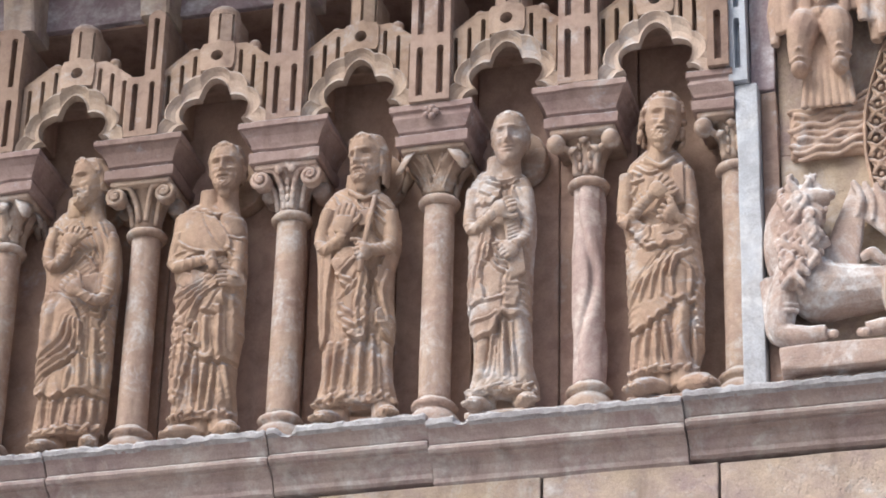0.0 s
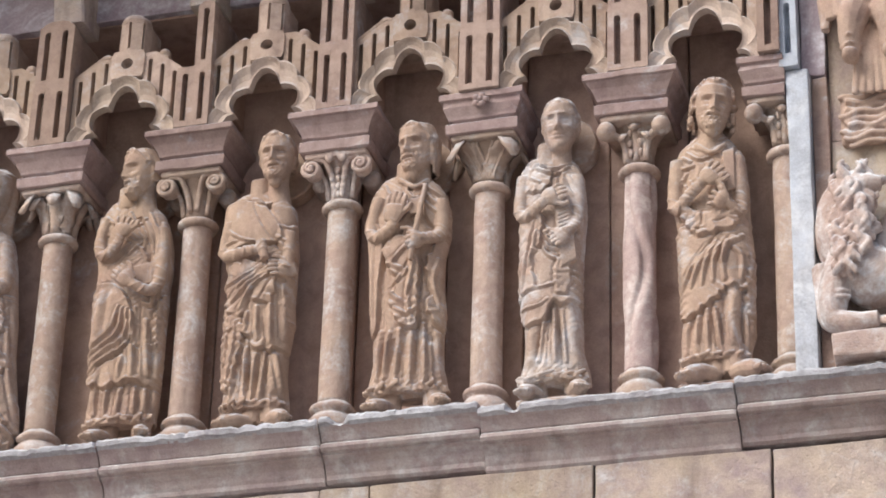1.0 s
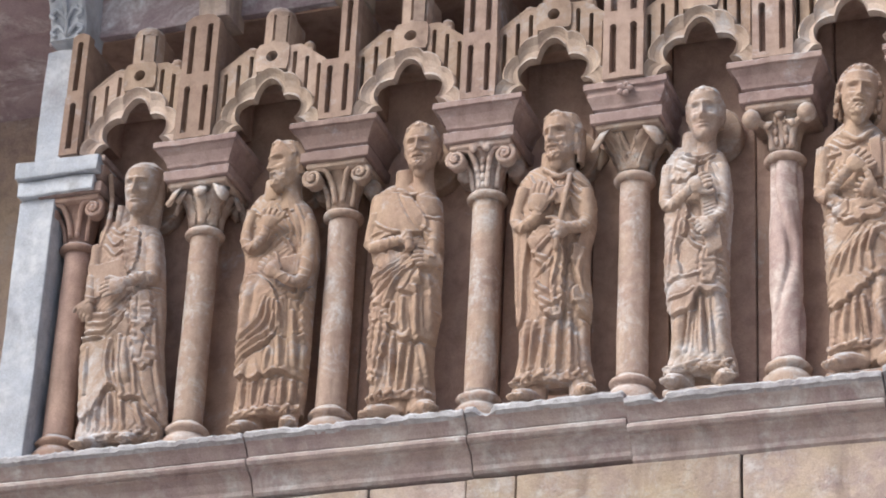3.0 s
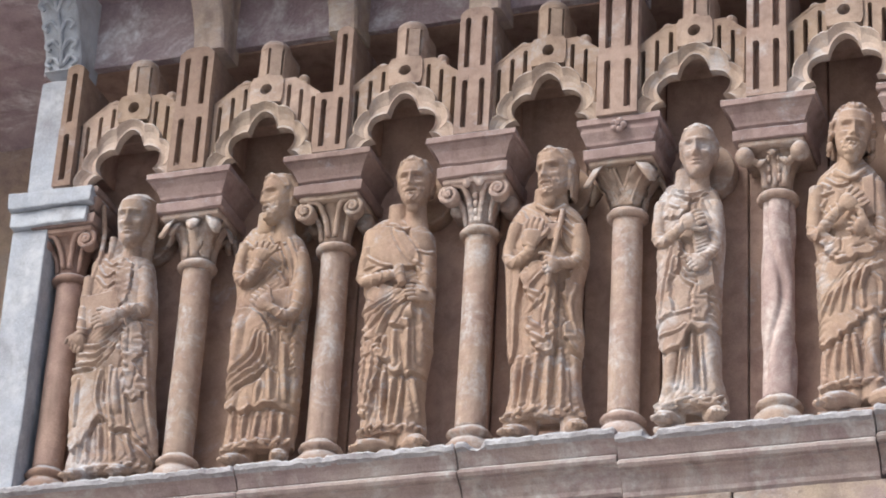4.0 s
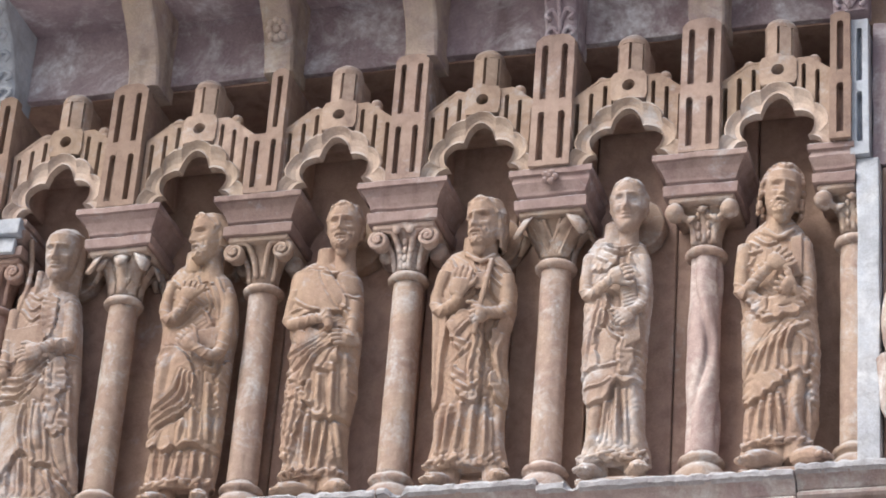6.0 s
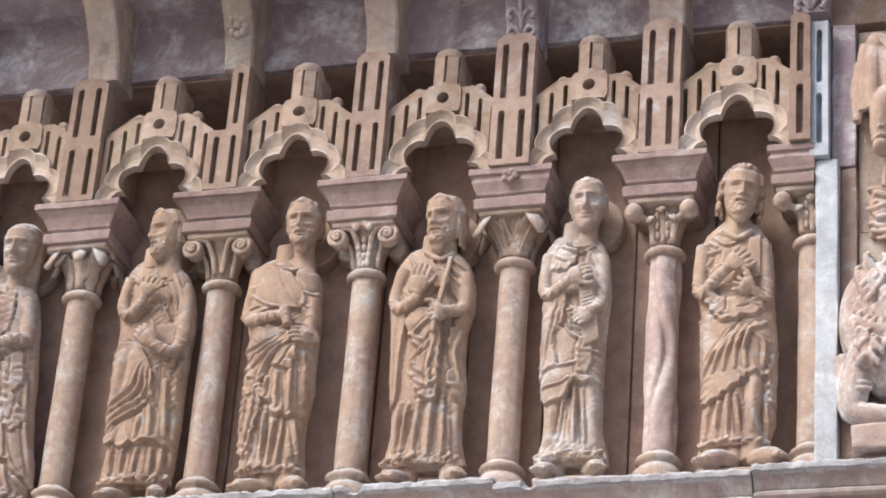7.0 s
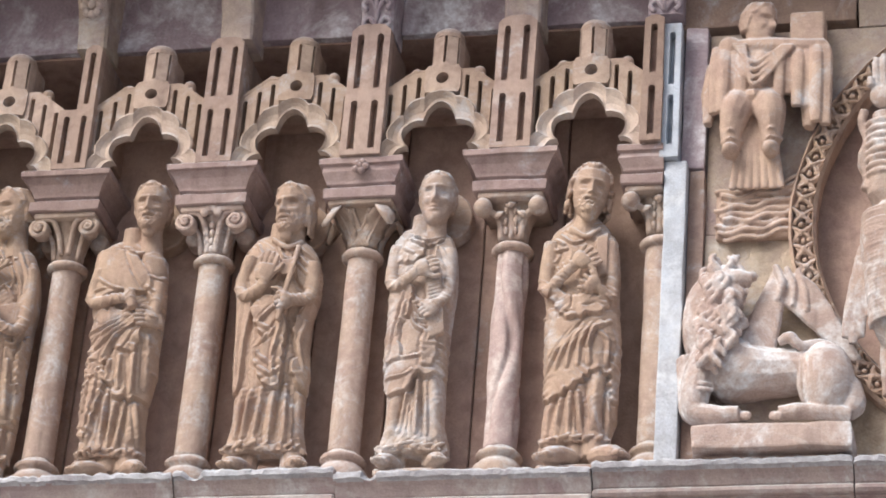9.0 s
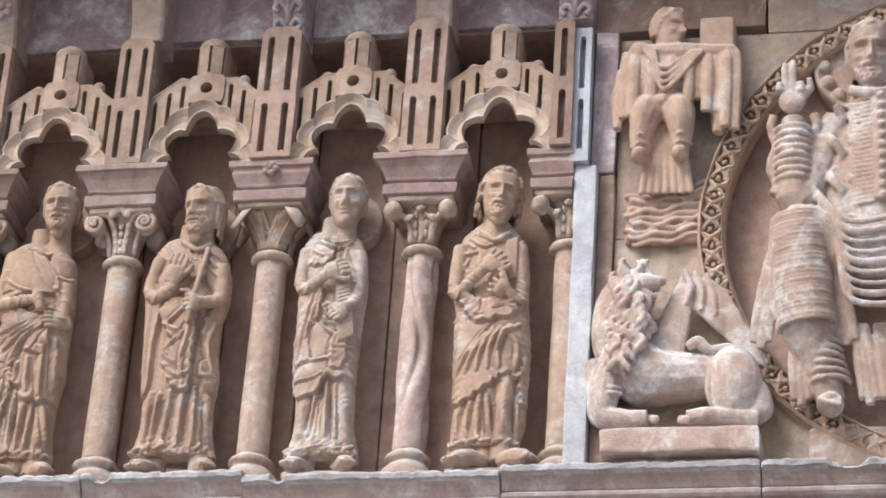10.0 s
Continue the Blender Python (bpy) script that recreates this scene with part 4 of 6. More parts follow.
    def limb(self, pts, r0, r1):
        line = []
        for u, h, o in pts:
            # the sleeve stays within the outline of the body
            l, q = self.span(h / 1000)
            room = 0.0009 * r0 if r0 > 14 else -0.03
            line.append(self.at(max(l + room, min(q - room, u / 1000)), h / 1000, o / 1000))
        line = smooth_line(line, 6)
        n = len(line)
        tube(self.bm, line, [(r0 + (r1 - r0) * i / (n - 1)) / 1000 * (1 + 0.05 * math.sin(i * 2.1 + self.seed)) for i in range(n)], 14)
        if r0 > 14:
            # slanting creases in the sleeve
            for i in range(n // 3, n - 2, 2):
                d = (line[i + 1] - line[i - 1]).normalized()
                side = d.cross(Vector((0, -1, 0))).normalized()
                rad = (r0 + (r1 - r0) * i / (n - 1)) / 1000 * 0.98
                tube(self.bm, [line[i] + rad * (math.cos(g) * side + math.sin(g) * Vector((0, -1, 0))) + d * 0.014 * math.cos(g + 0.4 * i) for g in np.linspace(0.2, math.pi - 0.2, 9)], 0.0042, 6)

    def palm(self, wrist, tip, size=1.0, spread=0.0):
        self.hand([v / 1000 for v in wrist], [v / 1000 for v in tip], size, spread)

    def slab(self, pts, out, thick, lines=0):
        """A book, staff end or unrolled scroll: a thick plate, with rows of worn strokes across it."""
        face = [self.at(u / 1000, h / 1000, out / 1000) for u, h in pts]
        y = sum(p.y for p in face) / len(face)
        for p in face:
            p.y = 0.5 * p.y + 0.5 * y
        loft(self.bm, [[p + Vector((0, thick / 1000, 0)) for p in face], face, [p + Vector((0, -0.003, 0)) + 0.05 * (sum(face, Vector()) / len(face) - p) for p in face]])
        for k in range(lines):
            t = 0.08 + 0.5 * k / lines
            tube(self.bm, [face[0].lerp(face[3], t).lerp(face[1].lerp(face[2], t), f) + Vector((0, -0.003, 0)) for f in (0.15, 0.85)], 0.0035, 6)

    def foot(self, u, turn, size):
        x, y = self.cx + u / 1000, self.cy - 0.075
        q = Matrix.Translation((x, y, self.sole)) @ Matrix.Rotation(turn, 4, "Z") @ Matrix.Diagonal((size, size, size, 1))
        tmp = bmesh.new()
        tube(tmp, smooth_line([(0, 0.045, 0.030), (0, 0.005, 0.030), (0, -0.030, 0.018), (0, -0.052, 0.012)]), [0.028] * 5 + [0.029] * 5 + [0.028, 0.026, 0.024, 0.022, 0.020, 0.018], 12, 0.8)
        tube(tmp, [(0, 0.05, 0.03), (0, 0.07, 0.13)], 0.032, 12)
        for k in range(5):
            ball(tmp, ((k - 2) * 0.0098, -0.060 + abs(k - 1.5) * 0.005, 0.010), 0.0058, 0.014, 0.008)
        bmesh.ops.transform(tmp, matrix=q, verts=tmp.verts)
        add(self.bm, tmp)

    def done(self, label, mat, group="carved apostles"):
        l, q = self.left[0][1], self.right[0][1]
        box(self.bm, self.cx + l + 0.01, self.cx + q - 0.01, self.cy - 0.085, 0.09, self.sole - 0.020, self.sole + 0.004, 0.006)
        jitter(self.bm, 0.0016, 40, self.seed)
        ob = part("statue", self.bm, mat, None, smooth=True)
        tagged(ob, label, "statue", group)
        return knit(ob, 0.0028)


# veiled young figure holding a book, the pale one beside the corner pier
r = Carving(-1.205, [(95, -146), (144, -141), (225, -144), (329, -151), (434, -159), (518, -158), (581, -152), (665, -149), (751, -150), (838, -147), (868, -129), (886, -105)],
            [(61, 167), (108, 181), (190, 169), (293, 155), (398, 141), (481, 137), (545, 131), (630, 123), (716, 113), (804, 96), (840, 76), (865, 48)], 0.7)
r.fold([(-82, 193), (-78, 91)], w=7, a=9)
r.fold([(-54, 207), (-41, 79)], w=7, a=9)
r.fold([(-8, 200), (7, 77)], w=7, a=9)
r.fold([(36, 184), (53, 76)], w=7, a=9)
r.fold([(86, 161), (117, 81)], w=7, a=9)
r.fold([(131, 120), (173, 69)], w=7, a=9)
r.sheet([(-139, 409), (-42, 408), (12, 446), (46, 543), (143, 553), (189, 87), (159, 117), (124, 138), (91, 183), (38, 180), (13, 225), (-23, 218), (-59, 151), (-120, 144)], thick=11, frill=2, wave=30)
r.fold([(-103, 376), (-100, 218)], w=6, a=8)
r.fold([(-20, 392), (-24, 304), (1, 223)], w=6, a=8)
r.fold([(16, 404), (17, 299), (44, 194)], w=6, a=8)
r.fold([(51, 398), (68, 295), (86, 196)], w=6, a=8)
r.fold([(116, 463), (134, 298), (171, 139)], w=6, a=8)
r.fold([(124, 554), (142, 387), (170, 220)], w=6, a=8)
r.fold([(34, 378), (46, 255)], w=15, a=9)
r.fold([(-6, 403), (3, 280)], w=3, a=-9)
r.fold([(83, 295), (112, 191), (166, 105)], w=3, a=-9)
r.sheet([(41, 590), (80, 599), (109, 470), (86, 422), (126, 343), (111, 295), (82, 290), (59, 377)], thick=12, frill=3, wave=24)
r.fold([(61, 543), (67, 459)], w=3, a=-6)
r.fold([(95, 398), (91, 325)], w=3, a=-6)
r.swag([(-149, 423), (-43, 416), (40, 526)], [(-108, 508), (-29, 498), (36, 560)], 4, w=6, a=9)
r.sheet([(26, 830), (90, 818), (124, 725), (135, 596), (69, 585), (25, 633), (46, 692), (45, 761)], thick=7)
r.sheet([(-11, 818), (32, 804), (43, 715), (34, 654), (12, 647), (-9, 719)], thick=10, frill=2, wave=20)
r.fold([(-98, 819), (-52, 760), (-20, 785)], w=5, a=5)
r.fold([(-92, 769), (-45, 720), (-17, 743)], w=5, a=5)
r.fold([(-79, 838), (-39, 805), (-12, 825)], w=5, a=5)
r.fold([(74, 787), (102, 699), (100, 632)], w=6, a=5)
r.fold([(109, 727), (120, 596), (143, 511)], w=6, a=5)
r.slab([(-123, 688), (-4, 698), (25, 606), (-93, 558)], 12, 38)
r.limb([(-122, 772, -6), (-120, 635, 4), (-115, 542, 14)], 24, 19)
r.palm((-114, 545, 16), (-156, 498, 18), size=1.2)
r.limb([(101, 775, -6), (123, 625, 8), (77, 611, 26), (18, 586, 36)], 28, 17)
r.palm((30, 587, 36), (-69, 563, 40), size=1.1)
r.limb([(-107, 1051, 30), (-95, 943, 14), (-96, 840, 4), (-115, 741, 4)], 9, 7)
r.foot(-62, -0.3, 1.0)
r.foot(84, 0.1, 1.0)
r.finish(9, 9)
r.head(4, 3, 0, "veil", size=1.0, nod=9, at=(-1.183, -0.075, 5.549))
r.done("tan stone veiled figure holding a book, crusted pale grey", M_FIGURE_PALE)

# bearded figure with a raised open palm and a book under the other arm
r = Carving(-0.672, [(130, -122), (182, -118), (263, -117), (365, -125), (490, -131), (593, -127), (657, -130), (722, -142), (807, -145), (869, -129), (898, -103), (913, -55)],
            [(103, 123), (154, 129), (234, 130), (334, 133), (456, 134), (559, 137), (620, 143), (683, 141), (770, 127), (837, 101), (874, 66), (899, 40)], 1.9)
r.fold([(-72, 221), (-72, 115)], w=7, a=9)
r.fold([(-28, 202), (-33, 112)], w=7, a=9)
r.fold([(16, 191), (11, 104)], w=7, a=9)
r.fold([(64, 189), (66, 114)], w=7, a=9)
r.fold([(95, 190), (95, 116)], w=7, a=9)
r.fold([(120, 200), (124, 113)], w=7, a=9)
r.sheet([(-107, 344), (32, 334), (141, 343), (140, 218), (94, 200), (41, 217), (-26, 201), (-98, 229)], thick=12, frill=7, wave=58)
r.fold([(43, 474), (54, 233)], w=7, a=7)
r.fold([(81, 433), (99, 235)], w=7, a=7)
r.fold([(119, 319), (120, 230)], w=7, a=7)
r.fold([(16, 296), (12, 226)], w=7, a=7)
r.sheet([(-101, 569), (-22, 560), (35, 475), (38, 374), (5, 313), (-41, 292), (-107, 263), (-114, 428)], thick=9, frill=2, wave=40)
r.swag([(36, 459), (32, 344), (-101, 271)], [(-8, 479), (-31, 403), (-102, 362)], 4, w=6, a=8)
r.fold([(-74, 535), (-81, 414)], w=14, a=8)
r.fold([(64, 494), (72, 233)], w=3, a=-8)
r.fold([(22, 435), (5, 317)], w=3, a=-8)
r.sheet([(114, 508), (147, 525), (151, 398), (130, 360), (121, 324), (106, 396)], thick=9, frill=3, wave=26)
r.sheet([(20, 868), (77, 858), (115, 793), (135, 670), (129, 584), (87, 576), (87, 681), (56, 771)], thick=8, roll=4)
r.fold([(30, 700), (62, 721), (88, 670)], w=5, a=6)
r.fold([(9, 675), (42, 699), (71, 655)], w=5, a=6)
r.fold([(39, 783), (60, 736), (57, 692)], w=5, a=6)
r.fold([(60, 832), (98, 738), (100, 639)], w=5, a=6)
r.fold([(103, 800), (126, 687), (121, 621)], w=5, a=6)
r.fold([(-11, 846), (24, 792), (50, 808)], w=5, a=6)
r.fold([(-101, 847), (-59, 806), (-29, 809)], w=5, a=5)
r.fold([(-108, 790), (-77, 764)], w=5, a=5)
r.slab([(23, 622), (115, 642), (129, 574), (47, 545)], 14, 30)
r.limb([(-94, 827, -4), (-102, 729, 6), (-78, 675, 14), (-25, 696, 30), (-10, 746, 36)], 23, 14)
r.fold([(-95, 675), (-42, 664), (5, 712)], w=6, a=9)
r.palm((-12, 730, 36), (6, 804, 44), size=1.15, spread=0.4)
r.limb([(118, 770, -6), (144, 648, 4), (135, 556, 16), (87, 524, 30), (33, 555, 38)], 25, 16)
r.palm((45, 550, 38), (-21, 605, 42), size=1.15)
r.fold([(69, 494), (95, 491), (99, 536)], w=6, a=10)
r.foot(-44, -0.3, 1.0)
r.foot(105, 0.4, 1.0)
r.finish(7, 12)
r.head(-38, 2, 0.15, "short", size=0.95, nod=8, at=(-0.650, -0.075, 5.566))
r.done("tan stone bearded apostle with raised palm and a book", M_FIGURE)

# figure with a strap across the chest, mantle hanging in pointed folds
r = Carving(-0.196, [(138, -135), (209, -136), (310, -143), (410, -139), (491, -132), (575, -145), (660, -163), (744, -166), (828, -159), (856, -137), (884, -79)],
            [(111, 94), (183, 83), (282, 84), (380, 99), (462, 95), (543, 97), (625, 98), (708, 94), (793, 85), (827, 65), (868, 32)], 3.1)
r.fold([(-38, 285), (-40, 115)], w=7, a=9)
r.fold([(-7, 261), (-13, 104)], w=7, a=9)
r.fold([(22, 270), (16, 102)], w=7, a=9)
r.fold([(55, 262), (80, 124)], w=7, a=9)
r.fold([(-77, 193), (-90, 118)], w=7, a=9)
r.fold([(49, 252), (60, 153)], w=18, a=10)
r.fold([(-24, 303), (-25, 184)], w=3, a=-8)
r.fold([(29, 260), (34, 161)], w=3, a=-8)
r.sheet([(-114, 476), (101, 530), (99, 350), (93, 299), (54, 282), (0, 281), (-26, 313), (-57, 347), (-121, 377)], thick=11, frill=6, wave=38)
r.fold([(-6, 419), (-2, 311)], w=7, a=8)
r.fold([(33, 457), (38, 300)], w=7, a=8)
r.fold([(68, 500), (78, 316)], w=7, a=8)
r.fold([(-40, 404), (-41, 345)], w=7, a=8)
r.fold([(13, 418), (20, 319)], w=3, a=-8)
r.fold([(53, 458), (60, 321)], w=3, a=-8)
r.sheet([(-117, 395), (-55, 387), (-54, 287), (-74, 212), (-84, 165), (-116, 151), (-135, 276)], thick=10, frill=4, wave=26)
r.fold([(-75, 381), (-82, 273), (-98, 179)], w=5, a=7)
r.fold([(-105, 360), (-112, 243)], w=5, a=7)
r.sheet([(-126, 551), (-69, 591), (42, 569), (40, 457), (9, 434), (-26, 452), (-44, 405), (-85, 406), (-114, 445)], thick=13, frill=5, wave=40)
r.swag([(-60, 418), (-31, 482), (36, 554)], [(-137, 521), (-66, 530), (3, 568)], 4, w=6, a=8)
r.fold([(1, 443), (31, 517)], w=3, a=-7)
r.fold([(-44, 417), (-16, 480)], w=3, a=-7)
r.sheet([(72, 552), (104, 591), (109, 428), (102, 365), (87, 373), (71, 420), (80, 483)], thick=9, frill=3, wave=26)
r.sheet([(-154, 816), (-91, 831), (-16, 808), (36, 732), (60, 681), (23, 658), (-52, 658), (-140, 647)], thick=9)
r.sheet([(11, 801), (72, 811), (102, 716), (102, 623), (68, 623), (40, 673), (45, 705)], thick=9)
r.fold([(47, 719), (74, 714), (96, 747)], w=5, a=6)
r.fold([(40, 679), (74, 662), (99, 683)], w=5, a=6)
r.fold([(-120, 719), (-74, 679), (-33, 663)], w=5, a=6)
r.fold([(-131, 670), (-90, 674)], w=5, a=6)
r.sheet([(-40, 816), (-4, 802), (49, 697), (37, 671), (1, 724)], thick=6, roll=2)
r.limb([(-127, 753, -6), (-138, 642, 4), (-64, 622, 18), (11, 624, 34)], 24, 15)
r.limb([(1, 648, 30), (21, 581, 36)], 19, 14)
r.palm((106, 565, 20), (25, 546, 40), size=1.15)
r.limb([(96, 700, -8), (109, 589, 4), (81, 561, 22)], 23, 16)
r.fold([(-55, 838), (-1, 811), (37, 838)], w=7, a=8)
r.foot(-58, -0.7, 1.1)
r.foot(84, 0.7, 1.1)
r.finish(8, 10)
r.head(3, -2, 0.45, "short", size=0.94, nod=8, at=(-0.176, -0.075, 5.559))
r.done("tan stone bearded apostle with a strap across the chest", M_FIGURE)

# broad figure blessing and holding an upright key-like staff
r = Carving(0.284, [(142, -130), (209, -119), (288, -119), (389, -130), (490, -133), (592, -140), (675, -148), (758, -149), (819, -139), (857, -110), (882, -68)],
            [(111, 135), (180, 121), (259, 115), (357, 122), (458, 111), (558, 113), (636, 132), (718, 131), (782, 116), (828, 89), (863, 60)], 4.4)
r.fold([(-80, 297), (-86, 141)], w=8, a=9)
r.fold([(-47, 288), (-61, 134)], w=8, a=9)
r.fold([(-9, 297), (-22, 123)], w=8, a=9)
r.fold([(28, 297), (25, 112)], w=8, a=9)
r.fold([(62, 306), (70, 119)], w=8, a=9)
r.fold([(102, 286), (114, 134)], w=8, a=9)
r.fold([(77, 228), (87, 120)], w=18, a=8)
r.fold([(-30, 265), (-44, 131)], w=3, a=-7)
r.fold([(44, 277), (46, 120)], w=3, a=-7)
r.fold([(8, 279), (3, 124)], w=3, a=-7)
r.sheet([(-134, 674), (-74, 611), (-82, 472), (-89, 319), (-120, 313), (-128, 495)], thick=11)
r.fold([(-109, 622), (-109, 463), (-105, 317)], w=6, a=6)
r.fold([(-69, 568), (-68, 371), (-59, 291)], w=4, a=-5)
r.fold([(50, 533), (50, 394)], w=4, a=-5)
r.sheet([(74, 554), (119, 596), (131, 325), (106, 302), (85, 332), (68, 370), (83, 425), (66, 493)], thick=12, frill=3, wave=34)
r.fold([(98, 539), (85, 456), (109, 360)], w=5, a=6)
r.fold([(110, 506), (116, 346)], w=5, a=6)
r.sheet([(-54, 606), (33, 597), (44, 394), (41, 306), (0, 300), (-29, 347), (-45, 404), (-19, 458), (-64, 543)], thick=15, frill=3, wave=36)
r.fold([(4, 576), (-35, 521), (-3, 492)], w=6, a=7)
r.fold([(10, 494), (-37, 422), (8, 373)], w=6, a=7)
r.fold([(27, 513), (15, 395), (27, 316)], w=6, a=7)
r.fold([(-21, 361), (13, 337), (37, 359)], w=6, a=7)
r.fold([(16, 534), (-11, 457)], w=3, a=-7)
r.fold([(25, 434), (8, 367)], w=3, a=-7)
r.sheet([(45, 828), (95, 813), (131, 727), (137, 634), (99, 645), (59, 694)], thick=6)
r.fold([(54, 778), (96, 731), (135, 739)], w=5, a=7)
r.fold([(53, 743), (98, 700), (138, 705)], w=5, a=7)
r.fold([(51, 808), (101, 769), (126, 774)], w=5, a=7)
r.fold([(98, 692), (121, 665), (139, 644)], w=5, a=7)
r.fold([(-54, 606), (-26, 641), (-14, 701)], w=5, a=6)
r.fold([(-44, 750), (-88, 831)], w=5, a=6)
r.fold([(-102, 766), (-109, 703), (-88, 645)], w=5, a=6)
r.fold([(-17, 814), (11, 768), (44, 765)], w=5, a=6)
r.limb([(-101, 780, -6), (-122, 676, 4), (-99, 627, 14), (-41, 644, 30), (-35, 685, 36)], 25, 15)
r.fold([(-95, 621), (-45, 624), (10, 708)], w=7, a=10)
r.palm((-40, 661, 36), (-17, 769, 42), size=1.25)
r.limb([(55, 809, 14), (51, 697, 34), (36, 571, 44), (26, 517, 32)], 9, 9)
r.slab([(7, 606), (46, 607), (47, 567), (11, 565)], 34, 18)
r.slab([(7, 742), (57, 747), (57, 688), (18, 685)], 30, 10)
r.limb([(118, 752, -6), (139, 640, 6), (98, 605, 28), (43, 587, 42)], 26, 17)
r.palm((61, 589, 42), (7, 580, 46), size=1.2)
r.limb([(-37, 843, 6), (19, 802, 12), (60, 834, 8)], 8, 8)
r.foot(-65, -0.3, 1.1)
r.foot(123, 0.5, 1.1)
r.finish(8, 13)
r.head(-18, 2, 0.5, "long", size=0.97, nod=8, at=(0.306, -0.075, 5.528))
r.done("broad tan stone apostle blessing, holding an upright key", M_FIGURE)

# slender figure with a long unrolled scroll
r = Carving(0.772, [(125, -127), (151, -122), (209, -119), (306, -123), (425, -127), (545, -128), (626, -133), (688, -143), (750, -145), (831, -138), (865, -118), (885, -85)],
            [(98, 101), (125, 95), (185, 77), (281, 74), (399, 73), (517, 76), (596, 83), (655, 87), (717, 84), (799, 76), (838, 63), (867, 34)], 5.6)
r.fold([(-76, 272), (-81, 142)], w=17, a=10)
r.fold([(45, 328), (68, 135)], w=20, a=10)
r.fold([(-33, 301), (-51, 138)], w=6, a=8)
r.fold([(-4, 307), (3, 131)], w=6, a=8)
r.fold([(19, 306), (33, 130)], w=6, a=8)
r.fold([(-18, 308), (-25, 138)], w=3, a=-9)
r.fold([(-47, 255), (-58, 151)], w=3, a=-9)
r.fold([(13, 258), (20, 141)], w=3, a=-9)
r.sheet([(-114, 501), (82, 484), (80, 351), (45, 337), (19, 324), (-11, 333), (-29, 285), (-62, 264), (-111, 287)], thick=11, frill=2, wave=34)
r.fold([(50, 416), (70, 395)], w=5, a=6)
r.fold([(45, 376), (73, 364)], w=5, a=6)
r.fold([(-103, 320), (-53, 320), (-22, 338)], w=5, a=6)
r.fold([(-81, 388), (-34, 381), (1, 393)], w=5, a=6)
r.fold([(19, 432), (50, 435), (79, 426)], w=5, a=7)
r.sheet([(-121, 614), (-47, 644), (-46, 546), (-69, 482), (-62, 387), (-98, 375), (-118, 365), (-124, 511)], thick=12, frill=3, wave=36)
r.fold([(-69, 612), (-89, 508), (-103, 378)], w=5, a=6)
r.fold([(-58, 579), (-77, 465)], w=5, a=6)
r.swag([(-46, 552), (-21, 488), (21, 470)], [(-39, 603), (-6, 562), (24, 569)], 4, w=5, a=7)
r.sheet([(-107, 830), (-69, 841), (-17, 791), (-30, 737), (-82, 727), (-125, 766)], thick=7, frill=3, wave=24)
r.sheet([(16, 800), (53, 823), (83, 746), (90, 663), (53, 641), (19, 711)], thick=6)
r.fold([(34, 777), (56, 736), (86, 745)], w=5, a=7)
r.fold([(30, 733), (57, 697), (90, 699)], w=5, a=7)
r.fold([(48, 640), (69, 675)], w=5, a=7)
r.fold([(-84, 782), (-54, 759)], w=5, a=7)
r.fold([(-67, 817), (-10, 788), (30, 814)], w=5, a=9)
r.fold([(-53, 828), (-8, 811), (32, 834)], w=5, a=9)
r.sheet([(7, 471), (37, 464), (42, 395), (29, 359), (3, 362), (0, 420)], thick=10, frill=2, wave=22)
r.slab([(-4, 681), (44, 693), (68, 473), (23, 442)], 26, 14, lines=9)
r.limb([(-111, 796, -6), (-121, 678, 6), (-97, 639, 14), (-44, 660, 30), (-11, 682, 40)], 25, 14)
r.palm((-29, 673, 38), (45, 707, 46), size=1.15)
r.limb([(77, 781, -6), (91, 650, 4), (67, 594, 20), (35, 558, 30)], 24, 14)
r.palm((40, 560, 26), (-14, 525, 26), size=1.05)
r.foot(-76, -0.2, 1.05)
r.foot(75, 0.4, 1.05)
r.finish(7, 14)
r.head(5, 0, 0, "short", size=0.92, nod=8, long_face=1.1, at=(0.778, -0.075, 5.547))
r.done("slender stone apostle with a long unrolled scroll, greyish crust", M_FIGURE_PALE)

# curly bearded figure, hands crossed on the breast, striding
r = Carving(1.258, [(141, -113), (194, -110), (290, -106), (387, -111), (466, -113), (545, -116), (626, -132), (707, -137), (788, -132), (837, -111), (876, -72), (894, -51)],
            [(128, 111), (180, 127), (276, 126), (372, 127), (450, 128), (529, 119), (608, 118), (688, 116), (769, 109), (821, 94), (864, 68), (887, 46)], 6.8)
r.fold([(-71, 232), (-82, 120)], w=7, a=8)
r.fold([(-42, 235), (-48, 117)], w=7, a=8)
r.fold([(-14, 250), (-13, 109)], w=7, a=8)
r.fold([(11, 248), (31, 108)], w=7, a=8)
r.fold([(98, 253), (106, 130)], w=7, a=8)
r.fold([(66, 315), (63, 136)], w=17, a=11)
r.fold([(0, 249), (11, 125)], w=3, a=-8)
r.fold([(37, 266), (47, 125)], w=3, a=-8)
r.fold([(92, 309), (92, 141)], w=3, a=-8)
r.sheet([(-110, 529), (124, 555), (135, 331), (108, 309), (60, 324), (3, 275), (-71, 230), (-99, 265)], thick=11, frill=4, wave=22)
r.swag([(95, 493), (41, 438), (42, 343)], [(-5, 459), (-57, 391), (-90, 326)], 5, w=6, a=7)
r.fold([(32, 506), (-18, 445), (-79, 374)], w=3, a=-10)
r.fold([(71, 449), (91, 423), (92, 347)], w=6, a=7)
r.fold([(54, 467), (35, 400)], w=6, a=7)
r.sheet([(104, 350), (137, 456), (136, 264), (123, 234), (109, 237), (102, 292)], thick=9, frill=3, wave=24)
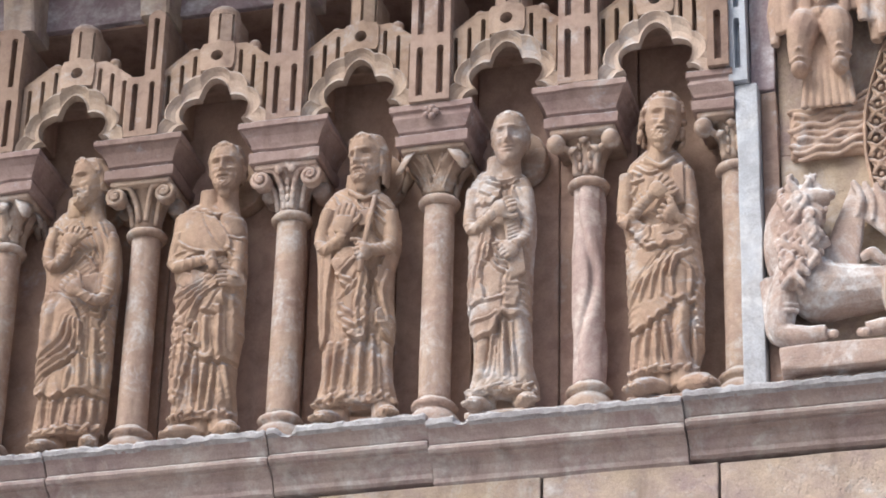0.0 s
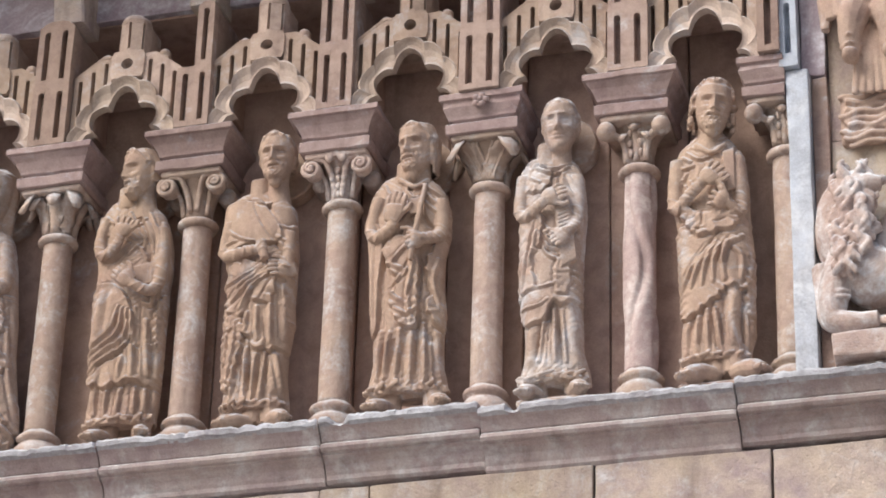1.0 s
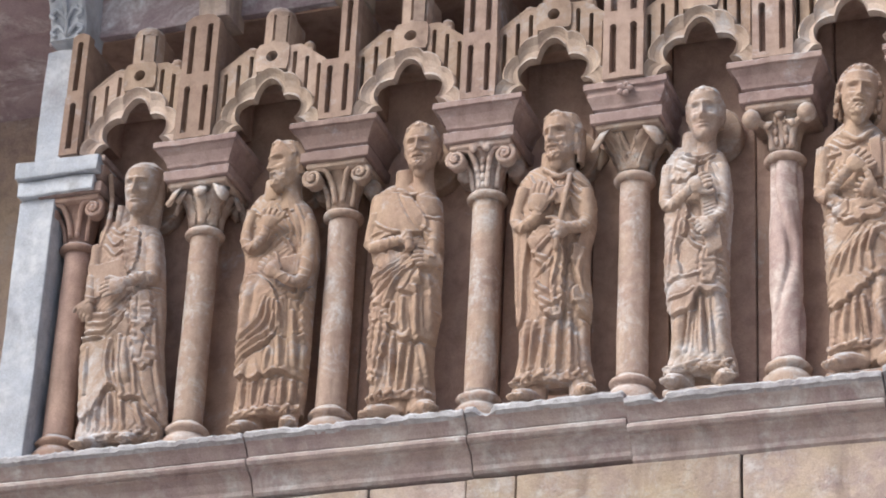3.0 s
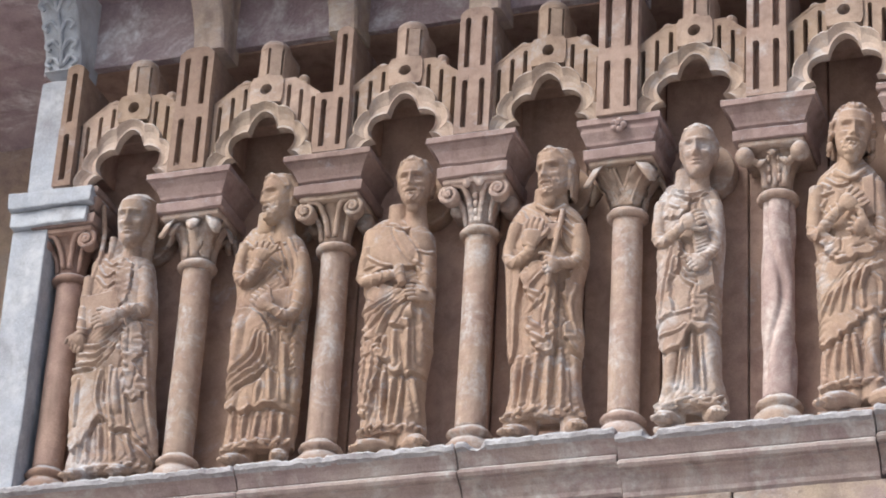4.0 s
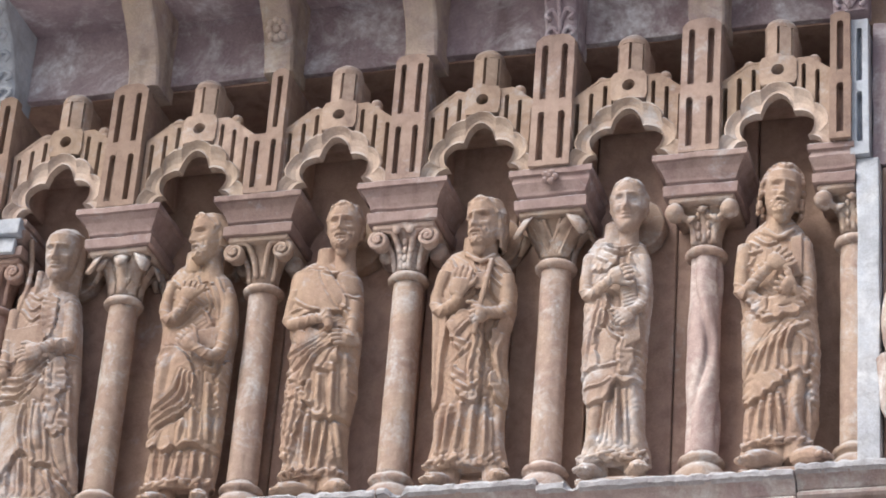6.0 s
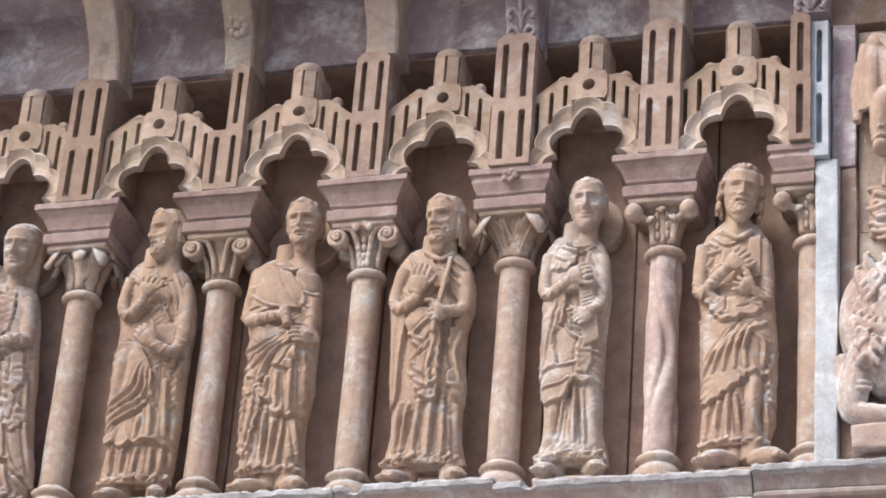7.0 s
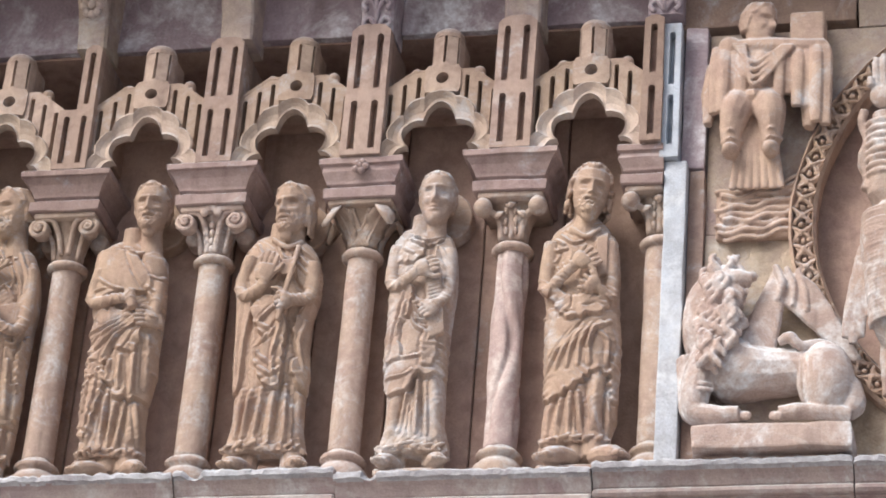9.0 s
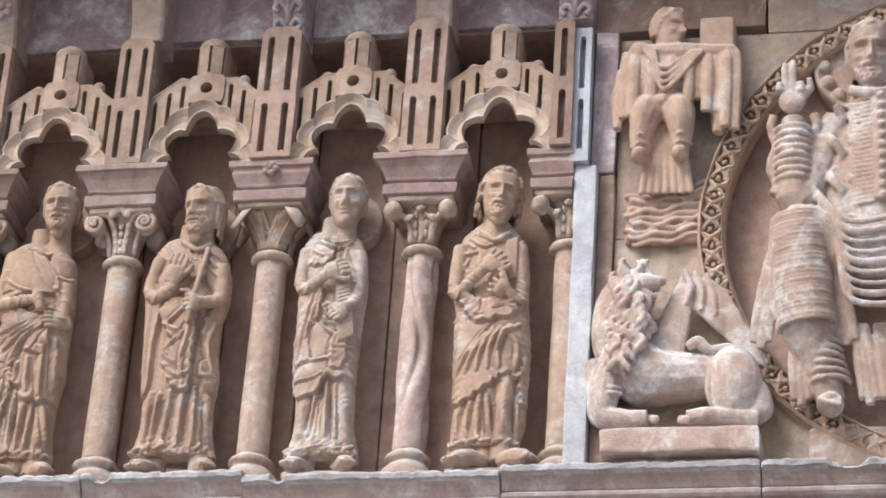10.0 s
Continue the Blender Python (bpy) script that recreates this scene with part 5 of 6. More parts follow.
r.sheet([(-89, 608), (-18, 578), (37, 600), (84, 564), (72, 522), (22, 504), (-20, 495), (-61, 530)], thick=16, frill=4, wave=26)
r.fold([(-15, 578), (-17, 528)], w=3, a=-8)
r.fold([(-61, 556), (-36, 564)], w=3, a=-8)
r.fold([(18, 536), (48, 544)], w=3, a=-8)
r.fold([(-53, 520), (-8, 514)], w=3, a=-8)
r.sheet([(85, 817), (105, 800), (117, 655), (98, 655), (105, 707), (83, 723)], thick=7, frill=2, wave=22)
r.fold([(-108, 783), (-79, 752), (-50, 754)], w=5, a=7)
r.fold([(-113, 731), (-85, 710), (-71, 732)], w=5, a=7)
r.fold([(-103, 679), (-84, 705)], w=5, a=7)
r.fold([(-72, 814), (-35, 778), (1, 784)], w=5, a=7)
r.fold([(-57, 834), (-1, 803), (41, 826)], w=5, a=7)
r.fold([(-90, 800), (-58, 773)], w=5, a=7)
r.slab([(44, 789), (79, 805), (82, 657), (56, 646)], 20, 16)
r.limb([(-102, 784, -6), (-117, 659, 6), (-102, 605, 14), (-47, 641, 30), (0, 678, 40)], 26, 15)
r.swag([(-103, 695), (-86, 650)], [(-40, 709), (-17, 674)], 4, w=4, a=5)
r.palm((-7, 670, 40), (51, 725, 46), size=1.2, spread=0.3)
r.limb([(101, 781, -6), (123, 632, 4), (96, 579, 16), (50, 600, 36)], 24, 14)
r.palm((60, 593, 36), (9, 624, 42), size=1.15, spread=0.4)
r.limb([(-43, 837, 6), (11, 794, 12), (52, 832, 8)], 8, 8)
r.foot(-35, -0.7, 1.25)
r.foot(111, 0.9, 1.25)
r.finish(7, 8)
r.head(16, 6, 0.3, "curly", halo=False, size=0.97, nod=8, at=(1.272, -0.075, 5.542))
r.done("curly bearded tan stone apostle with hands crossed on the breast", M_FIGURE)


# ---- the carved panel beside the niches: slabs, mandorla, beasts ----
# mandorla: an almond-shaped band of pierced lattice round the seated figure
MX, MZ, MA, MB = 2.74, 5.39, 0.803, 0.82


def almond(t, q=0.0, y=0.0):
    """t in turns from the foot, clockwise as seen from the front."""
    a = 2 * math.pi * t - math.pi / 2
    y += 0.022 if y < -0.05 else 0.0
    return Vector((MX - (MA + q) * math.cos(a) * (1 - 0.06 * math.sin(a) ** 2), y, MZ + (MB + q) * math.sin(a)))


panel = thing("panel_wall", (2.3, 0, LEDGE), "upright sandstone slabs behind the relief carvings", "wall", kind="structure")
for i, (x0, x1, z0, z1, y) in enumerate(((1.440, 2.10, 6.175, 6.515, -0.032), (2.106, 2.72, 6.150, 6.515, -0.028), (2.726, 3.85, 6.150, 6.515, -0.030), (3.86, 4.4, LEDGE - 0.008, 6.515, -0.024))):
    bm = bmesh.new()
    box(bm, x0, x1, y, 0.14, z0, z1, 0.006, 2)
    bmesh.ops.subdivide_edges(bm, edges=[e for e in bm.edges if e.calc_length() > 0.1], cuts=6, use_grid_fill=True)
    jitter(bm, 0.004, 9, i)
    part("slab", bm, M_TURRET if i == 0 else M_WALL, panel)
# slabs cut to the curve of the mandorla, one pair below and one above the joint
for i, (side, z0, z1) in enumerate(((1, LEDGE - 0.008, 5.395), (1, 5.400, 6.145), (-1, LEDGE - 0.008, 5.395), (-1, 5.400, 6.145))):
    curve = [almond(t / 200, 0.01) for t in range(101)]
    curve = [(MX + side * (p.x - MX), p.z) for p in curve if z0 < p.z < z1]
    far = MX - side * (MX - 1.632)
    if z0 < 5:
        curve = [(MX - side * 0.002, z0)] + curve
    poly = [(far, z0)] + ([] if z0 < 5 else [(curve[0][0], z0)]) + curve + [(curve[-1][0], z1), (far, z1)]
    bm = bmesh.new()
    prism(bm, poly, -0.030 + 0.004 * (i % 2), 0.10)
    part("slab", bm, M_WALL, panel)
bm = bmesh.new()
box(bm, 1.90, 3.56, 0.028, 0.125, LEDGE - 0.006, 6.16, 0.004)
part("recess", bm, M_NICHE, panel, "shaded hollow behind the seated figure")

mandorla = thing("mandorla", (MX, -0.05, LEDGE), "almond-shaped stone frame with pierced lattice band", "relief")
bm = bmesh.new()
rings = []
for k in range(121):
    t = k / 120
    rings.append([almond(t, -0.042, -0.010), almond(t, -0.042, -0.098), almond(t, -0.033, -0.112), almond(t, -0.026, -0.082), almond(t, 0.026, -0.082), almond(t, 0.033, -0.114), almond(t, 0.042, -0.098), almond(t, 0.042, -0.010)])
loft(bm, rings, cap=False)
jitter(bm, 0.003, 20, 3)
part("band", bm, M_FIGURE, mandorla)
for k in range(84):
    t0 = k / 84
    dt = 1 / 84
    bm = bmesh.new()
    for s in (-1, 1):
        tube(bm, [almond(t0 + dt * f, s * 0.034 * (1 - 2 * f), -0.094 - 0.014 * math.sin(math.pi * f)) for f in (0, 0.25, 0.5, 0.75, 1)], 0.0056, 6)
        tube(bm, [almond(t0 + dt * f, s * (0.034 - 0.020 * math.sin(math.pi * f)), -0.100) for f in (0, 0.25, 0.5, 0.75, 1)], 0.0060, 6)
    ball(bm, almond(t0 + dt / 2, 0, -0.104), 0.012)
    for q, f in ((-0.02, 0.12), (0.02, 0.12), (-0.018, 0.75), (0.018, 0.75), (0.0, 0.02)):
        ball(bm, almond(t0 + dt * f, q, -0.098), 0.0085, u=8, v=6)
    jitter(bm, 0.007, 34, k)
    part("lattice", bm, M_FIGURE, mandorla, smooth=True)


def relief(bm, name, label, mat, seed, voxel=0.0042, shift=(0, 0, 0), category="statue"):
    bmesh.ops.translate(bm, vec=shift, verts=bm.verts)
    jitter(bm, 0.002, 34, seed)
    return knit(tagged(part(name, bm, mat, None, smooth=True), label, category), voxel)


def rope(bm, pts, radii, n=12, flat=1.0):
    """A smooth swelling tube through a few points, with a thickness for each."""
    line = smooth_line(pts, 6)
    at = np.linspace(0, len(radii) - 1, len(line))
    tube(bm, line, [float(np.interp(q, range(len(radii)), radii)) for q in at], n, flat)


# winged beast lying on a plinth, its head turned back over the mane
bm = bmesh.new()
rope(bm, [(1.683, -0.090, 4.934), (1.725, -0.100, 4.874), (1.813, -0.095, 4.866), (1.914, -0.090, 4.869), (1.998, -0.085, 4.865)], [0.080, 0.100, 0.080, 0.070, 0.075])
ball(bm, (1.999, -0.125, 4.822), 0.086, 0.080, 0.123, u=20, v=14)
rope(bm, [(2.050, -0.100, 4.803), (2.075, -0.115, 4.748), (2.062, -0.130, 4.709)], [0.055, 0.042, 0.028])
rope(bm, [(2.071, -0.135, 4.701), (2.006, -0.150, 4.704), (1.923, -0.158, 4.706), (1.865, -0.158, 4.701)], [0.026, 0.024, 0.026, 0.022])
ball(bm, (1.847, -0.140, 4.703), 0.014, 0.010, 0.014, u=20, v=14)
ball(bm, (1.853, -0.152, 4.696), 0.014, 0.010, 0.014, u=20, v=14)
ball(bm, (1.859, -0.164, 4.690), 0.014, 0.010, 0.014, u=20, v=14)
ball(bm, (1.866, -0.176, 4.684), 0.014, 0.010, 0.014, u=20, v=14)
rope(bm, [(1.653, -0.120, 4.919), (1.619, -0.135, 4.817), (1.616, -0.140, 4.730), (1.672, -0.150, 4.706), (1.748, -0.155, 4.705)], [0.060, 0.050, 0.036, 0.030, 0.024])
rope(bm, [(1.589, -0.090, 4.918), (1.590, -0.100, 4.817), (1.598, -0.110, 4.732), (1.659, -0.120, 4.714)], [0.045, 0.036, 0.030, 0.026])
ball(bm, (1.757, -0.137, 4.709), 0.014, 0.010, 0.014, u=20, v=14)
ball(bm, (1.762, -0.149, 4.702), 0.014, 0.010, 0.014, u=20, v=14)
ball(bm, (1.767, -0.161, 4.696), 0.014, 0.010, 0.014, u=20, v=14)
ball(bm, (1.772, -0.173, 4.690), 0.014, 0.010, 0.014, u=20, v=14)
rope(bm, [(1.581, -0.130, 4.817), (1.630, -0.178, 4.798), (1.671, -0.165, 4.800)], [0.006, 0.007, 0.006], 6, 1.0)
rope(bm, [(1.581, -0.130, 4.798), (1.631, -0.178, 4.780), (1.671, -0.165, 4.781)], [0.006, 0.007, 0.006], 6, 1.0)
rope(bm, [(1.674, -0.085, 4.918), (1.641, -0.090, 5.013), (1.645, -0.100, 5.105), (1.680, -0.115, 5.155)], [0.085, 0.080, 0.075, 0.070])
ball(bm, (1.693, -0.125, 5.139), 0.069, 0.062, 0.071, u=20, v=14)
rope(bm, [(1.693, -0.150, 5.150), (1.737, -0.160, 5.155), (1.776, -0.155, 5.156)], [0.042, 0.034, 0.022])
ball(bm, (1.778, -0.150, 5.170), 0.016, 0.018, 0.016, u=20, v=14)
rope(bm, [(1.686, -0.140, 5.027), (1.731, -0.150, 5.005), (1.768, -0.148, 5.016)], [0.030, 0.024, 0.014])
ball(bm, (1.710, -0.172, 5.110), 0.005, 0.006, 0.014, u=20, v=14)
ball(bm, (1.724, -0.170, 5.110), 0.005, 0.006, 0.014, u=20, v=14)
ball(bm, (1.737, -0.168, 5.111), 0.005, 0.006, 0.014, u=20, v=14)
ball(bm, (1.751, -0.166, 5.112), 0.005, 0.006, 0.014, u=20, v=14)
ball(bm, (1.764, -0.164, 5.112), 0.005, 0.006, 0.014, u=20, v=14)
ball(bm, (1.709, -0.172, 5.167), 0.014, 0.013, 0.012, u=20, v=14)
ball(bm, (1.667, -0.150, 5.218), 0.017, 0.018, 0.024, u=20, v=14)
rope(bm, [(1.673, -0.165, 5.166), (1.706, -0.180, 5.176), (1.736, -0.172, 5.168)], [0.006, 0.009, 0.006], 7, 1.0)
rope(bm, [(2.051, -0.120, 4.906), (1.993, -0.135, 4.942), (1.928, -0.150, 4.929), (1.894, -0.155, 4.954), (1.860, -0.150, 4.942)], [0.012, 0.012, 0.014, 0.019, 0.012])
rope(bm, [(1.848, -0.085, 5.232), (1.805, -0.100, 5.103), (1.729, -0.112, 4.921)], [0.012, 0.020, 0.016], 8, 0.8)
rope(bm, [(1.849, -0.085, 5.228), (1.811, -0.100, 5.100), (1.742, -0.112, 4.924)], [0.012, 0.020, 0.016], 8, 0.8)
rope(bm, [(1.851, -0.085, 5.225), (1.816, -0.100, 5.098), (1.755, -0.112, 4.927)], [0.012, 0.020, 0.016], 8, 0.8)
rope(bm, [(1.853, -0.085, 5.221), (1.822, -0.100, 5.095), (1.768, -0.112, 4.930)], [0.012, 0.020, 0.016], 8, 0.8)
rope(bm, [(1.855, -0.085, 5.218), (1.828, -0.100, 5.092), (1.781, -0.112, 4.933)], [0.012, 0.020, 0.016], 8, 0.8)
rope(bm, [(1.857, -0.085, 5.214), (1.833, -0.100, 5.090), (1.794, -0.112, 4.936)], [0.012, 0.020, 0.016], 8, 0.8)
rope(bm, [(1.858, -0.085, 5.211), (1.839, -0.100, 5.087), (1.807, -0.112, 4.938)], [0.012, 0.020, 0.016], 8, 0.8)
rope(bm, [(1.860, -0.085, 5.207), (1.845, -0.100, 5.084), (1.821, -0.112, 4.941)], [0.012, 0.020, 0.016], 8, 0.8)
rope(bm, [(1.862, -0.085, 5.204), (1.850, -0.100, 5.082), (1.834, -0.112, 4.944)], [0.012, 0.020, 0.016], 8, 0.8)
rope(bm, [(1.853, -0.085, 5.204), (1.949, -0.100, 5.152), (2.089, -0.088, 4.903)], [0.014, 0.020, 0.015], 8, 0.8)
rope(bm, [(1.854, -0.085, 5.196), (1.947, -0.100, 5.142), (2.086, -0.088, 4.905)], [0.014, 0.020, 0.015], 8, 0.8)
rope(bm, [(1.855, -0.085, 5.187), (1.946, -0.100, 5.131), (2.082, -0.088, 4.908)], [0.014, 0.020, 0.015], 8, 0.8)
rope(bm, [(1.856, -0.085, 5.179), (1.944, -0.100, 5.120), (2.079, -0.088, 4.910)], [0.014, 0.020, 0.015], 8, 0.8)
rope(bm, [(1.857, -0.085, 5.170), (1.943, -0.100, 5.109), (2.075, -0.088, 4.913)], [0.014, 0.020, 0.015], 8, 0.8)
rope(bm, [(1.858, -0.085, 5.162), (1.942, -0.100, 5.098), (2.072, -0.088, 4.916)], [0.014, 0.020, 0.015], 8, 0.8)
rope(bm, [(1.859, -0.085, 5.154), (1.940, -0.100, 5.088), (2.069, -0.088, 4.918)], [0.014, 0.020, 0.015], 8, 0.8)
rope(bm, [(1.860, -0.085, 5.145), (1.939, -0.100, 5.077), (2.065, -0.088, 4.921)], [0.014, 0.020, 0.015], 8, 0.8)
rope(bm, [(1.861, -0.085, 5.137), (1.938, -0.100, 5.066), (2.062, -0.088, 4.924)], [0.014, 0.020, 0.015], 8, 0.8)
rope(bm, [(1.862, -0.085, 5.129), (1.936, -0.100, 5.055), (2.058, -0.088, 4.926)], [0.014, 0.020, 0.015], 8, 0.8)
rope(bm, [(1.841, -0.100, 5.232), (1.864, -0.112, 5.169), (1.851, -0.115, 5.105)], [0.010, 0.012, 0.008], 8, 1.0)
rope(bm, [(1.875, -0.100, 5.224), (1.898, -0.112, 5.152), (1.896, -0.115, 5.084)], [0.010, 0.012, 0.008], 8, 1.0)
rope(bm, [(1.910, -0.100, 5.217), (1.933, -0.112, 5.135), (1.941, -0.115, 5.062)], [0.010, 0.012, 0.008], 8, 1.0)
# mane of thick locks, each curling at its end
rl = random.Random(11)
for k in range(130):
    t = rl.random()
    c = Vector((1.672 + rl.uniform(-0.055, 0.075) * (0.75 + 0.25 * t), -0.212 + 0.055 * t + rl.uniform(-0.02, 0.02), 4.85 + 0.37 * t))
    c.y += 0.9 * max(0.0, abs(c.x - 1.685) - 0.03)
    s = rl.choice((-1, 1))
    line = [c + Vector((s * 0.013 * math.sin(g * 1.7), -0.006 * math.sin(g), 0.026 - 0.022 * g)) for g in (0, 0.6, 1.2, 1.8, 2.4, 2.9)]
    tube(bm, line, [0.007, 0.010, 0.011, 0.011, 0.010, 0.006], 7)
relief(bm, "beast_relief", "carved winged beast crouching on a plinth, crusted white", M_LION, 2.0, 0.0036, (0.018, 0, 0.004))
bm = bmesh.new()
box(bm, 1.628, 2.098, -0.190, -0.02, 4.584, 4.662, 0.008, 2)
box(bm, 1.66, 2.07, -0.130, -0.02, 4.560, 4.588, 0.004)
bmesh.ops.subdivide_edges(bm, edges=[e for e in bm.edges if e.calc_length() > 0.04], cuts=6, use_grid_fill=True)
jitter(bm, 0.005, 16, 4)
tagged(part("plinth", bm, M_LION, None), "thick chipped stone plinth under the winged beast", "plinth")

# winged man above: draped torso with outstretched veil, legs hanging, waves of cloud below
r = Figure(8.2)
bm = r.bm
Y = -0.085
tube(bm, [(1.785, Y, 5.86), (1.785, Y - 0.01, 5.95), (1.785, Y, 6.04)], [0.060, 0.075, 0.060], 14)
ball(bm, (1.702, Y - 0.035, 6.050), 0.040, 0.036, 0.040)
tube(bm, smooth_line([(1.70, Y - 0.03, 6.05), (1.80, Y - 0.05, 6.040), (1.90, Y - 0.05, 6.032), (2.00, Y - 0.03, 6.036)]), 0.030, 10)
for k in range(13):
    t = k / 12
    x = 1.655 + 0.350 * t
    low = 5.895 - 0.125 * abs(2 * t - 0.85) ** 1.6 - 0.030 * (k % 2)
    tube(bm, smooth_line([(x * 0.97 + 0.054, Y - 0.045, 6.045), (x + 0.004, Y - 0.060 - 0.012 * (k % 2), 5.96), (x, Y - 0.045 - 0.015 * (k % 2), low)]), [0.016, 0.018, 0.020, 0.020, 0.021, 0.021, 0.021, 0.021, 0.020, 0.019, 0.018], 8, 0.7)
for k in range(4):
    tube(bm, smooth_line([(1.715 + 0.012 * k, Y - 0.080, 6.035), (1.785, Y - 0.092, 5.955 - 0.028 * k), (1.875 + 0.01 * k, Y - 0.080, 6.02)]), 0.008, 6)
tube(bm, [(1.650, Y, 6.00), (1.640, Y, 5.90), (1.632, Y - 0.01, 5.78)], [0.030, 0.034, 0.016], 8)
tube(bm, [(1.960, Y - 0.03, 5.92), (1.965, Y - 0.02, 5.82), (1.950, Y - 0.02, 5.745)], [0.036, 0.040, 0.018], 8)
# legs and the cloth between them
for s, fx in ((-1, 1.712), (1, 1.838)):
    tube(bm, smooth_line([(1.775 + s * 0.030, Y - 0.01, 5.87), (1.780 + s * 0.052, Y - 0.050, 5.80), (fx, Y - 0.045, 5.73), (fx - s * 0.004, Y - 0.035, 5.665)]), [0.044, 0.048, 0.052, 0.054, 0.054, 0.052, 0.050, 0.047, 0.043, 0.040, 0.037, 0.035, 0.033, 0.032, 0.030, 0.028], 12)
    ball(bm, (fx, Y - 0.060, 5.650), 0.028, 0.040, 0.024)
    for q in range(4):
        tube(bm, [(fx - 0.034, Y - 0.04, 5.69 + 0.03 * q), (fx, Y - 0.088, 5.684 + 0.03 * q), (fx + 0.036, Y - 0.04, 5.694 + 0.03 * q)], 0.005, 6)
for k in range(7):
    x = 1.735 + 0.018 * k
    tube(bm, [(1.765 + 0.006 * k, Y - 0.015, 5.84), (x, Y - 0.020, 5.70), (1.715 + 0.026 * k, Y - 0.012, 5.535)], [0.010, 0.013, 0.011], 7)
tube(bm, [(1.735, Y - 0.03, 5.865), (1.785, Y - 0.075, 5.845), (1.835, Y - 0.03, 5.868)], 0.020, 8)
for k in range(9):
    z = 5.548 - 0.021 * k
    tube(bm, [(1.655 + 0.03 * math.sin(k) ** 2 + 0.285 * t, -0.060 - 0.006 * (k % 2), z + 0.055 * t * t + 0.007 * math.sin(t * 16 + k * 1.3)) for t in np.linspace(0, 1, 22)], 0.0085, 7)
box(bm, 1.66, 1.925, -0.055, -0.020, 5.385, 5.56, 0.010)
r.head(58, 0, 0, "short", at=(1.792, Y - 0.035, 6.135), size=0.82, halo=False, nod=8)
box(bm, 1.890, 2.000, -0.120, -0.02, 6.055, 6.180, 0.006)
relief(bm, "winged_man_relief", "carved winged man in a spread veil above cloud waves", M_FIGURE, 5.0, shift=(0.006, 0, -0.02))

# large seated figure within the mandorla, hand raised in blessing
r = Figure(9.4)
bm = r.bm
Y = -0.10
tube(bm, smooth_line([(2.44, Y + 0.03, 5.20), (2.44, Y + 0.01, 5.45), (2.44, Y + 0.005, 5.65), (2.44, Y + 0.02, 5.80), (2.43, Y + 0.02, 5.88)]),
     [0.20, 0.20, 0.20, 0.20, 0.19, 0.185, 0.18, 0.175, 0.17, 0.165, 0.16, 0.16, 0.155, 0.15, 0.14, 0.13, 0.11, 0.09, 0.08, 0.07, 0.06], 24, 0.5)
for k in range(23):
    z = 5.80 - 0.0162 * k
    for s in (-1, 1):
        tube(bm, smooth_line([(2.455 + s * 0.028, Y - 0.085, z), (2.455 + s * 0.075, Y - 0.080, z - 0.006), (2.455 + s * 0.100, Y - 0.060, z + 0.008)]), 0.0062, 7)
box(bm, 2.430, 2.482, Y - 0.105, Y - 0.05, 5.44, 5.83, 0.008)
for k in range(11):
    ball(bm, (2.456, Y - 0.105, 5.45 + 0.036 * k), 0.013)
tube(bm, smooth_line([(2.36, Y - 0.06, 5.86), (2.44, Y - 0.095, 5.825), (2.54, Y - 0.06, 5.86)]), 0.018, 8)
# raised arm: cuffed wrist, hand with two fingers up
tube(bm, smooth_line([(2.32, Y, 5.78), (2.25, Y - 0.01, 5.60), (2.190, Y - 0.045, 5.47), (2.185, Y - 0.055, 5.62), (2.185, Y - 0.060, 5.76)]),
     [0.055, 0.056, 0.057, 0.058, 0.060, 0.062, 0.062, 0.062, 0.062, 0.060, 0.058, 0.056, 0.054, 0.050, 0.047, 0.045, 0.043, 0.041, 0.040, 0.039, 0.038], 14)
for k in range(8):
    z = 5.54 + 0.026 * k
    tube(bm, [(2.185 + 0.052 * math.cos(g), Y - 0.055 + 0.050 * math.sin(g), z + 0.005 * math.sin(g)) for g in np.linspace(math.pi, 2 * math.pi, 11)], 0.0095, 7)
for s in (-1, 1):
    tube(bm, [(2.185 + s * (0.062 + 0.010 * math.sin(k * 1.4)), Y - 0.05 - 0.008 * math.cos(k * 1.4), 5.78 - 0.032 * k) for k in range(10)], 0.016, 7)
ball(bm, (2.182, Y - 0.068, 5.825), 0.044, 0.024, 0.046)
for x0, top in ((-0.020, 5.955), (0.006, 5.965), (0.030, 5.885), (-0.038, 5.885)):
    tube(bm, [(2.180 + x0 * 0.8, Y - 0.075, 5.86), (2.180 + x0, Y - 0.085, top - 0.03), (2.180 + x0, Y - 0.088, top)], [0.014, 0.014, 0.010], 7)
tube(bm, [(2.215, Y - 0.07, 5.84), (2.242, Y - 0.08, 5.865), (2.235, Y - 0.09, 5.895)], [0.015, 0.013, 0.010], 7)
# draped thigh and shin with ring-like folds
tube(bm, smooth_line([(2.36, Y + 0.02, 5.25), (2.27, Y - 0.03, 5.34), (2.195, Y - 0.060, 5.35), (2.205, Y - 0.060, 5.18), (2.225, Y - 0.05, 5.02), (2.265, Y - 0.03, 4.90), (2.290, Y - 0.02, 4.80)]),
     [0.11, 0.105, 0.10, 0.098, 0.095, 0.092, 0.090, 0.088, 0.086, 0.084, 0.082, 0.084, 0.085, 0.085, 0.085, 0.085, 0.084, 0.083, 0.082, 0.080, 0.078, 0.070, 0.064, 0.058, 0.054, 0.052, 0.050, 0.048, 0.046, 0.044, 0.042], 16)
